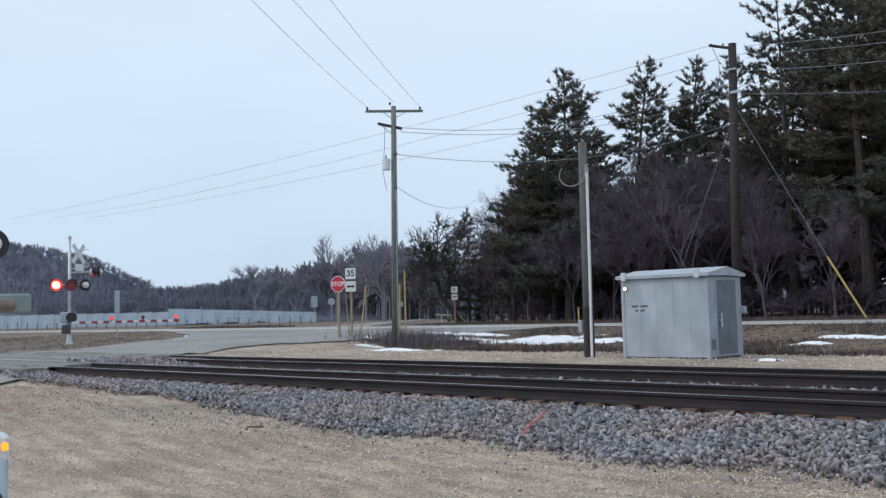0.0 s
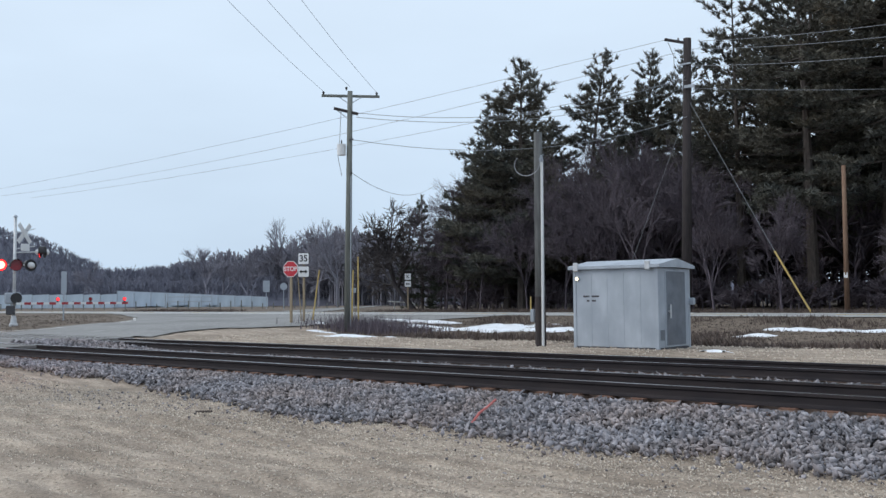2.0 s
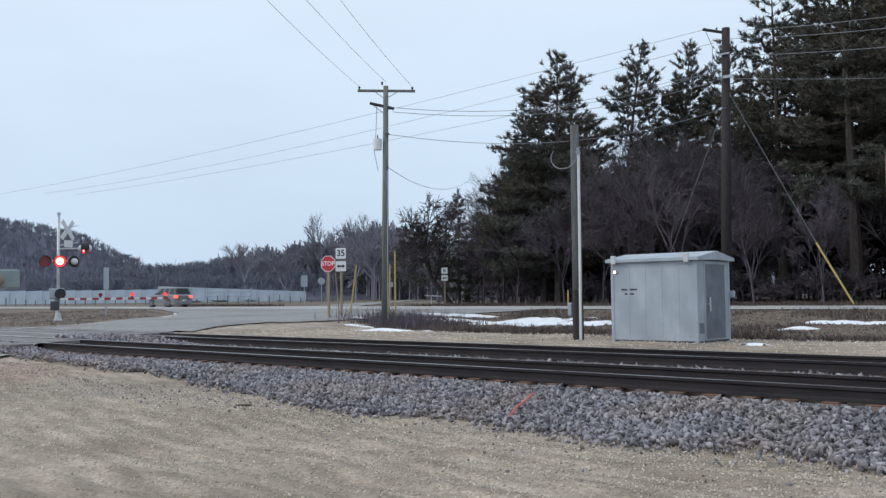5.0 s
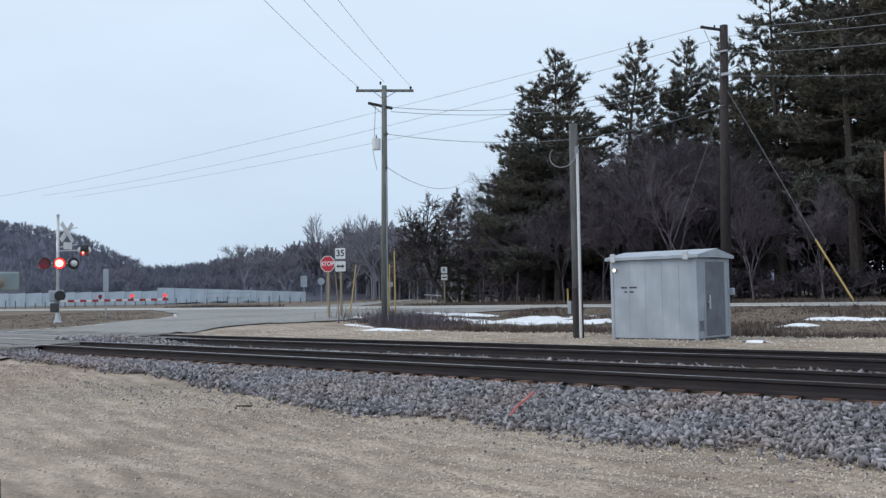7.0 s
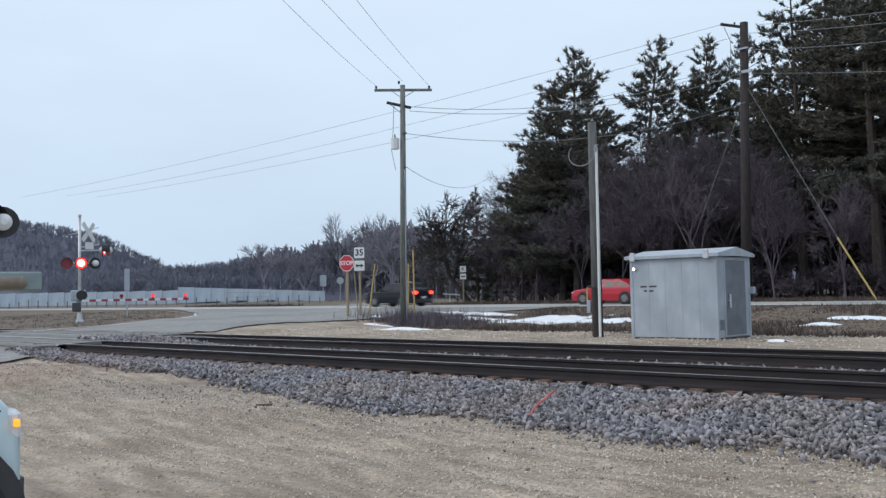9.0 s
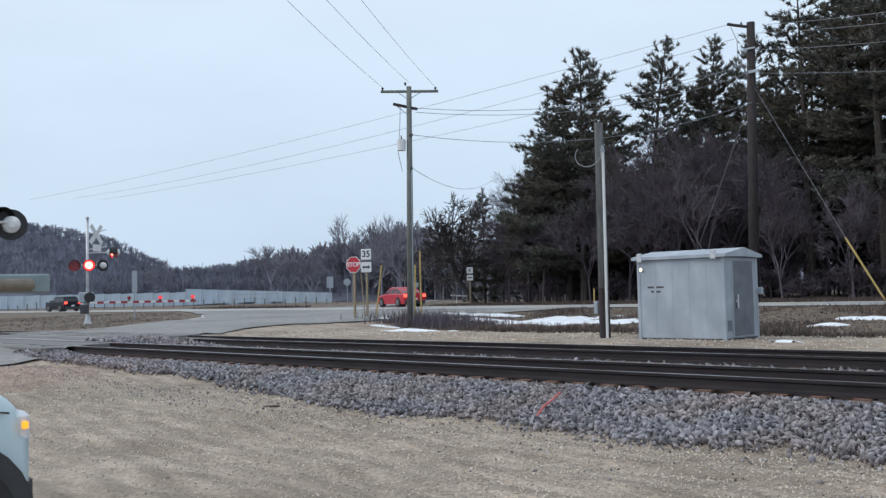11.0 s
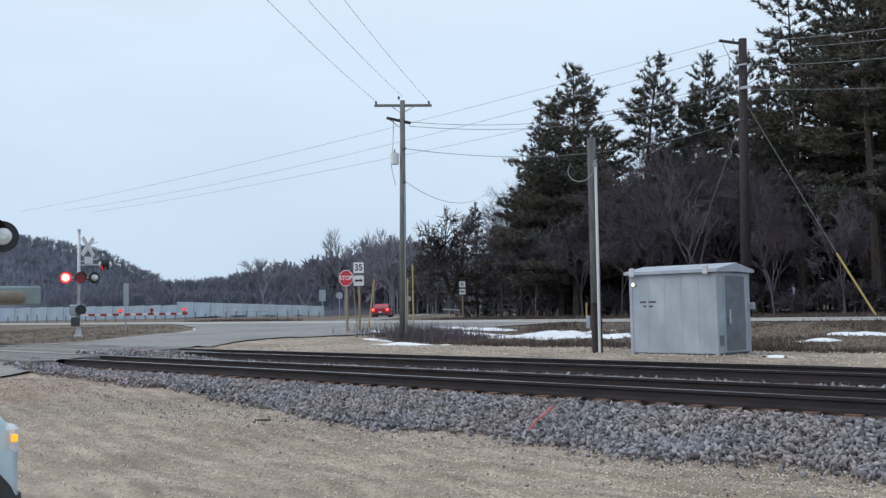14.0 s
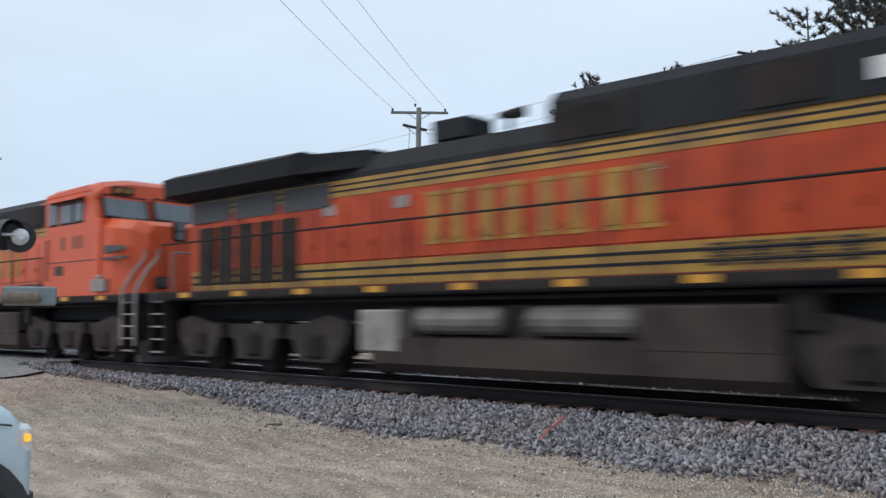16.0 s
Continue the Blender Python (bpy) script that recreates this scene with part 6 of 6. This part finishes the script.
            for dx in (-2.0, 0, 2.0):
                part("journal_box", Shape().box(cx + dx - 0.24, cx + dx + 0.24, sgn * 1.22 - 0.07, sgn * 1.22 + 0.07, 0.34, 0.78, 0.05), GRIME, truck)
            for dx in (-1.0, 1.0):
                part("spring", Shape().rod((cx + dx, sgn * 1.25, 0.68), (cx + dx, sgn * 1.25, 0.98), 0.11, 0.11, 10), GRIME, truck)
        for dx in (-2.0, 0, 2.0):
            s = Shape()
            for sgn in (-1, 1):
                s.rod((0, sgn * 0.68, 0), (0, sgn * 0.82, 0), 0.53, 0.52, 28).rod((0, sgn * 0.66, 0), (0, sgn * 0.69, 0), 0.56, 0.56, 28)
            s.rod((0, -1.1, 0), (0, 1.1, 0), 0.1, seg=10)
            for k in range(6):
                s.rod((0.3 * math.cos(k * 1.047), -0.835, 0.3 * math.sin(k * 1.047)), (0.3 * math.cos(k * 1.047), -0.80, 0.3 * math.sin(k * 1.047)), 0.06, seg=6)
            axles.append((part("wheelset", s, WHEEL, L, "steel wheelset", at=pose(cx + dx, 0, 0.53)), (cx + dx, 0, 0.53)))
    for ob in L.children_recursive:
        if not ob.name.startswith("wheelset"):
            ob.data.transform(Matrix.Diagonal((1, 1, 1.055, 1)))
    return L


lead = locomotive("dirty orange freight locomotive with yellow stripes and lit headlights")
second = locomotive("newer bright orange freight locomotive coupled behind the first", True)


# ---- road vehicles ----
TYRE = mat("tyre_rubber", (0.02, 0.02, 0.021), (0.035, 0.034, 0.034), 8, 0.85)
RIM = mat("alloy_rim", (0.15, 0.15, 0.155), (0.22, 0.22, 0.225), 6, 0.45, 0.4)
CAR_GLASS = mat("car_glass", (0.018, 0.021, 0.025), (0.03, 0.033, 0.037), 2, 0.12, spec=0.4)
TAIL_ON = mat("lit_tail_lamp", (0.6, 0.03, 0.02), glow=(1.0, 0.06, 0.04), power=4.0)
TAIL_OFF = mat("tail_lamp", (0.40, 0.02, 0.02), (0.46, 0.03, 0.03), 8, 0.2)
CLEAR = mat("clear_lamp", (0.65, 0.66, 0.68), (0.75, 0.76, 0.78), 8, 0.15)
TRIM = mat("black_trim", (0.03, 0.03, 0.032), (0.05, 0.05, 0.052), 6, 0.7)
rollers = []


def vehicle(name, label, category, paint, length, width, height, belt, roof, nose, deck, wheel_r, axle, lit, two_tone=None, bed=False):
    """x ahead, 0 in the middle, z 0 on the road. roof: x of windscreen foot, roof front, roof rear, rear glass foot. nose, deck: heights at the ends."""
    car = thing(name, label, category)
    h, w = length / 2, width / 2
    xs_ = [(-h, deck - 0.12, 0.9), (-h + 0.08, deck, 0.96), (roof[3], belt, 1.0), (0, belt, 1.0), (roof[0], belt - 0.02, 1.0), (h - 0.25, nose, 0.94), (h - 0.05, nose - 0.1, 0.86), (h, nose - 0.3, 0.8)]
    low = wheel_r * 0.62
    rings = [[(x, -w * k * 0.95, low), (x, -w * k, (low + z) / 2), (x, -w * k * 0.97, z - 0.06), (x, -w * k * 0.9, z), (x, w * k * 0.9, z), (x, w * k * 0.97, z - 0.06), (x, w * k, (low + z) / 2), (x, w * k * 0.95, low)] for x, z, k in xs_]
    body = part("body", Shape().rings(rings), paint, car)
    if two_tone:
        part("lower_cladding", Shape().rings([[(x, -w * k - 0.006, low - 0.02), (x, -w * k - 0.012, low + 0.22), (x, w * k + 0.012, low + 0.22), (x, w * k + 0.006, low - 0.02)] for x, z, k in xs_]), two_tone, car, "darker lower body")
    a, b, c, d = roof
    t = w * 0.76
    cabin = part("cabin", Shape().rings([[(d, -w * 0.9, belt - 0.02), (a, -w * 0.9, belt - 0.04), (a, w * 0.9, belt - 0.04), (d, w * 0.9, belt - 0.02)],
                                         [(c, -t, height - 0.04), (b, -t, height - 0.04), (b, t, height - 0.04), (c, t, height - 0.04)], [(c + 0.12, -t * 0.85, height), (b - 0.12, -t * 0.85, height), (b - 0.12, t * 0.85, height), (c + 0.12, t * 0.85, height)]]), paint, car, "roof and pillars")

    def glasspane(p, q, r, s, out):
        o = Vector(out) * 0.012
        part("window", Shape().rings([[Vector(v) for v in (p, q, r, s)], [Vector(v) + o for v in (p, q, r, s)]]), CAR_GLASS, car)
    zt = height - 0.12

    def mid(x0, x1, f):
        return x0 + (x1 - x0) * f
    for sgn in (-1, 1):
        n = 3
        for k in range(n):
            f0, f1 = k / n + 0.035, (k + 1) / n - 0.035
            p = (mid(d, a, f0), sgn * w * 0.885, belt + 0.03)
            q = (mid(d, a, f1), sgn * w * 0.885, belt + 0.03)
            r2, s2 = (mid(c, b, f1), sgn * (t + 0.012), zt), (mid(c, b, f0), sgn * (t + 0.012), zt)
            glasspane(p, q, r2, s2, (0, sgn, 0.3))
    glasspane((a - 0.03, -w * 0.8, belt + 0.02), (a - 0.03, w * 0.8, belt + 0.02), (b + 0.02, t * 0.9, zt), (b + 0.02, -t * 0.9, zt), (1, 0, 0.5))
    glasspane((d + 0.02, -w * 0.8, belt + 0.03), (d + 0.02, w * 0.8, belt + 0.03), (c - 0.01, t * 0.9, zt), (c - 0.01, -t * 0.9, zt), (-1, 0, 0.4))
    for sgn in (-1, 1):
        y0, y1 = sorted((sgn * w * 0.94, sgn * w * 0.66))
        part("tail_lamp", Shape().box(-h - 0.015, -h + 0.2, y0, y1, deck - 0.32, deck - 0.1, 0.02), TAIL_ON if lit else TAIL_OFF, car, "lit red tail lamp" if lit else "red tail lamp")
        part("headlamp", Shape().box(h - 0.2, h - 0.03, sorted((sgn * w * 0.84, sgn * w * 0.5))[0], sorted((sgn * w * 0.84, sgn * w * 0.5))[1], nose - 0.24, nose - 0.08, 0.02), CLEAR, car)
        part("mirror", Shape().box(a - 0.35, a - 0.2, sorted((sgn * w * 0.95, sgn * (w + 0.16)))[0], sorted((sgn * w * 0.95, sgn * (w + 0.16)))[1], belt + 0.0, belt + 0.15, 0.03), TRIM, car)
    part("bumper", Shape().box(-h - 0.06, -h + 0.15, -w * 0.9, w * 0.9, low, low + 0.25, 0.05), two_tone or TRIM, car)
    part("bumper", Shape().box(h - 0.2, h + 0.05, -w * 0.84, w * 0.84, low - 0.02, low + 0.22, 0.05), two_tone or TRIM, car)
    part("number_plate", Shape().box(-h - 0.03, -h - 0.01, -0.15, 0.15, low + 0.28, low + 0.42), WHITE, car, "plain number plate")
    tyre = Shape().rod((0, -0.11, 0), (0, 0.11, 0), wheel_r, wheel_r, 24).mesh("tyre", [TYRE])
    s = Shape().rod((0, -0.118, 0), (0, 0.118, 0), wheel_r * 0.62, wheel_r * 0.62, 20)
    for k in range(5):
        q = k * 1.2566
        s.rod((wheel_r * 0.15 * math.cos(q), -0.12, wheel_r * 0.15 * math.sin(q)), (wheel_r * 0.55 * math.cos(q), -0.125, wheel_r * 0.55 * math.sin(q)), 0.03, seg=4)
    rim = s.mesh("rim", [RIM])
    for x in axle:
        for sgn in (-1, 1):
            y = sgn * (w - 0.1)
            part("wheel_arch", Shape().rod((x, y - 0.105, wheel_r), (x, y + 0.105, wheel_r), wheel_r * 1.16, wheel_r * 1.16, 20), TRIM, car)
            wh = part("wheel", tyre, TYRE, car, "black tyre", at=pose(x, y + sgn * 0.02, wheel_r))
            part("rim", rim, RIM, wh)
            rollers.append((wh, (x, y + sgn * 0.02, wheel_r), car, wheel_r))
    return car


SILVER = mat("silver_paint", (0.21, 0.21, 0.215), (0.24, 0.24, 0.245), 3, 0.35, 0.3)
NAVY = mat("black_paint", (0.008, 0.01, 0.016), (0.013, 0.015, 0.022), 3, 0.4, spec=0.25)
REDP = mat("red_paint", (0.42, 0.015, 0.03), (0.48, 0.02, 0.04), 3, 0.28)
PALE = mat("pale_blue_paint", (0.46, 0.58, 0.62), (0.52, 0.63, 0.67), 2, 0.3)
suv = vehicle("suv", "silver boxy sport utility car with grey cladding", "car", SILVER, 4.6, 1.8, 1.72, 1.08, (0.75, 0.2, -2.05, -2.2), 1.02, 1.1, 0.36, (1.4, -1.3), True, mat("grey_cladding", (0.16, 0.16, 0.165), (0.22, 0.22, 0.225), 4, 0.6))
crossover = vehicle("crossover", "black crossover car with lit tail lamps", "car", NAVY, 4.7, 1.8, 1.52, 0.98, (0.95, 0.25, -1.7, -2.15), 0.98, 1.08, 0.34, (1.35, -1.3), True)
sedan = vehicle("sedan", "red saloon car with lit tail lamps", "car", REDP, 4.6, 1.8, 1.40, 0.92, (1.15, 0.35, -0.95, -1.9), 0.80, 1.0, 0.33, (1.4, -1.35), True)


def pickup():
    """A parked pickup of which the front corner shows; x ahead, 0 at the front of the grille."""
    t = thing("pickup_truck", "pale blue pickup truck with black bumper on the lot", "pickup truck", pose(-6.43, 2.33, -0.05, 0, 0, 86))

    def section(x, z, k):
        w = 0.98 * k
        return [(x, -w * 0.97, 0.50), (x, -w, 0.66), (x, -w, 0.9), (x, -w * 0.985, z - 0.16), (x, -w * 0.955, z - 0.06), (x, -w * 0.88, z - 0.01), (x, -w * 0.6, z + 0.02),
                (x, w * 0.6, z + 0.02), (x, w * 0.88, z - 0.01), (x, w * 0.955, z - 0.06), (x, w * 0.985, z - 0.16), (x, w, 0.9), (x, w, 0.66), (x, w * 0.97, 0.50)]
    stations = ((-5.4, 1.25, 1), (-1.9, 1.25, 1), (-1.4, 1.24, 1), (-0.8, 1.23, 0.995), (-0.4, 1.21, 0.985), (-0.2, 1.19, 0.97), (-0.09, 1.15, 0.955), (-0.03, 1.09, 0.94), (0.015, 0.92, 0.925))
    part("body", Shape().rings([section(*q) for q in stations]), PALE, t, smooth=True)
    part("hood_seam", Shape().tube([(-1.7, -0.972, 1.13), (-0.8, -0.969, 1.115), (-0.3, -0.957, 1.095), (-0.1, -0.93, 1.06)], 0.006, 5), TRIM, t, "dark seam under the hood")
    part("fender_line", Shape().tube([(-1.3, -0.985, 0.80), (-0.3, -0.972, 0.79)], 0.008, 5), TRIM, t)
    part("cabin", Shape().rings([[(-3.4, -0.9, 1.12), (-1.4, -0.9, 1.08), (-1.4, 0.9, 1.08), (-3.4, 0.9, 1.12)], [(-3.2, -0.72, 1.85), (-2.1, -0.72, 1.85), (-2.1, 0.72, 1.85), (-3.2, 0.72, 1.85)]]), PALE, t)
    amber = mat("amber_lamp", (0.7, 0.3, 0.03), glow=(1, 0.40, 0.03), power=1.1)
    for sgn in (-1, 1):
        part("window", Shape().rings([[(-3.2, sgn * 0.87, 1.25), (-1.65, sgn * 0.87, 1.22), (-2.15, sgn * 0.735, 1.78), (-3.1, sgn * 0.735, 1.78)], [(-3.2, sgn * 0.89, 1.26), (-1.65, sgn * 0.89, 1.23), (-2.15, sgn * 0.755, 1.79), (-3.1, sgn * 0.755, 1.79)]]), CAR_GLASS, t)
        y0, y1 = sorted((sgn * 0.91, sgn * 0.60))
        part("headlamp", Shape().box(-0.06, 0.03, y0, y1, 0.86, 1.06, 0.03), CLEAR, t)
        y0, y1 = sorted((sgn * 0.942, sgn * 0.90))
        part("marker_lamp", Shape().box(-0.028, 0.006, y0, y1 - 0.015, 0.962, 1.005, 0.006), amber, t, "small amber marker lamp")
        for x in (-0.49, -4.1):
            part("wheel_arch", Shape().rod((x, sgn * 0.86, 0.45), (x, sgn * 0.992, 0.45), 0.52, 0.52, 28), TRIM, t)
            wh = part("wheel", Shape().rod((x, sgn * 0.78, 0.44), (x, sgn * 1.0, 0.44), 0.42, 0.42, 28), TYRE, t)
            part("rim", Shape().rod((x, sgn * 0.9, 0.44), (x, sgn * 1.005, 0.44), 0.23, 0.21, 18), RIM, wh)
    part("grille", Shape().box(-0.03, 0.012, -0.56, 0.56, 0.66, 0.96, 0.02), TRIM, t)
    part("bumper", Shape().slab([(-0.3, -0.985), (-0.02, -0.965), (0.06, -0.84), (0.09, 0), (0.06, 0.84), (-0.02, 0.965), (-0.3, 0.985)], "z", 0.36, 0.655), TRIM, t, "black front bumper")
    return t


pickup()


# ---- what moves ----
def motions():
    def train_x(t):
        return -9.41 + 21.3 * (t - 15.5)
    times_ = (0, 4, 8, 12, 14, 15, 15.5, 16)
    yc = (NN + NF) / 2
    walk(lead, [(t, pose(train_x(t) - (0.15 if t == 15.5 else 0), yc, RAILZ)) for t in times_])
    walk(second, [(t, pose(train_x(t) - 22.35 - (0.15 if t == 15.5 else 0), yc, RAILZ)) for t in times_])
    for ob, p in axles:
        rows = [(0, pose(*p))] + [(14.2 + k / 30, pose(*p, 0, math.degrees(21.3 / 0.53) * (k / 30), 0)) for k in range(55)]
        walk(ob, rows)
    zh = 0.935
    west = 180
    rows = [(0, 58.0), (2.6, -11.2), (2.8, -16.5), (3.2, -26.6), (3.5, -34.4), (3.8, -41.9), (4.0, -47.2), (4.4, -57.7), (4.7, -65.4), (6, -99), (9, -177), (16, -360)]
    walk(suv, [(t, pose(x, 45.0, zh, 0, 0, west)) for t, x in rows])
    rows = [(0, 183), (4, 81), (7.8, -15.2), (8.4, -29.8), (8.7, -37.0), (9.0, -44.1), (9.2, -49.2), (10.2, -75.5), (11.3, -102.6), (11.5, -107.8), (14, -171), (16, -221)]
    walk(crossover, [(t, pose(x, 42.75, zh, 0, 0, west)) for t, x in rows])
    rows = [(0, 118, 45, 180), (5, 33, 45, 180), (7.4, -7.8, 45, 180), (7.6, -11.0, 45, 180), (8.0, -17.4, 45, 180), (8.5, -23.5, 45, 180), (9.0, -29.0, 45, 180), (9.2, -31.2, 45, 180), (10.2, -42.0, 45.2, 178), (10.8, -47.0, 46.0, 168), (11.3, -50.8, 47.8, 152),
            (11.8, -54.6, 50.0, 142), (12.5, -61.2, 55.0, 135), (13.5, -68.8, 63.2, 131), (14.5, -74.9, 71.6, 130), (15.1, -78.6, 75.8, 130), (16, -84.0, 82.0, 130)]
    walk(sedan, [(t, pose(x, y, gz(x, y) + 0.045 if y > 47.2 else zh, 0, 0, a)) for t, x, y, a in rows])
    for wh, p, car, r in rollers:
        turn = 0
        rows = []
        for k in range(0, 481, 1):
            rows.append((k / 30, pose(*p, 0, turn, 0)))
            turn = (turn + 40) % 360
        walk(wh, rows)
    for ob, beat, m in flippers:
        rows, state = [], 1 if beat == 0 else 0
        ang = 0 if state else 180
        rows.append((0, m @ pose(0, 0, 0, 0, 0, ang)))
        for k, t in enumerate(FLASH):
            if t <= 0.05 or t > 15.9:
                continue
            for j in range(4):
                rows.append((t - 0.05 + j / 30, m @ pose(0, 0, 0, 0, 0, ang + 60 * j)))
            ang = (ang + 180) % 360
        rows.append((16, m @ pose(0, 0, 0, 0, 0, ang)))
        walk(ob, rows)


motions()
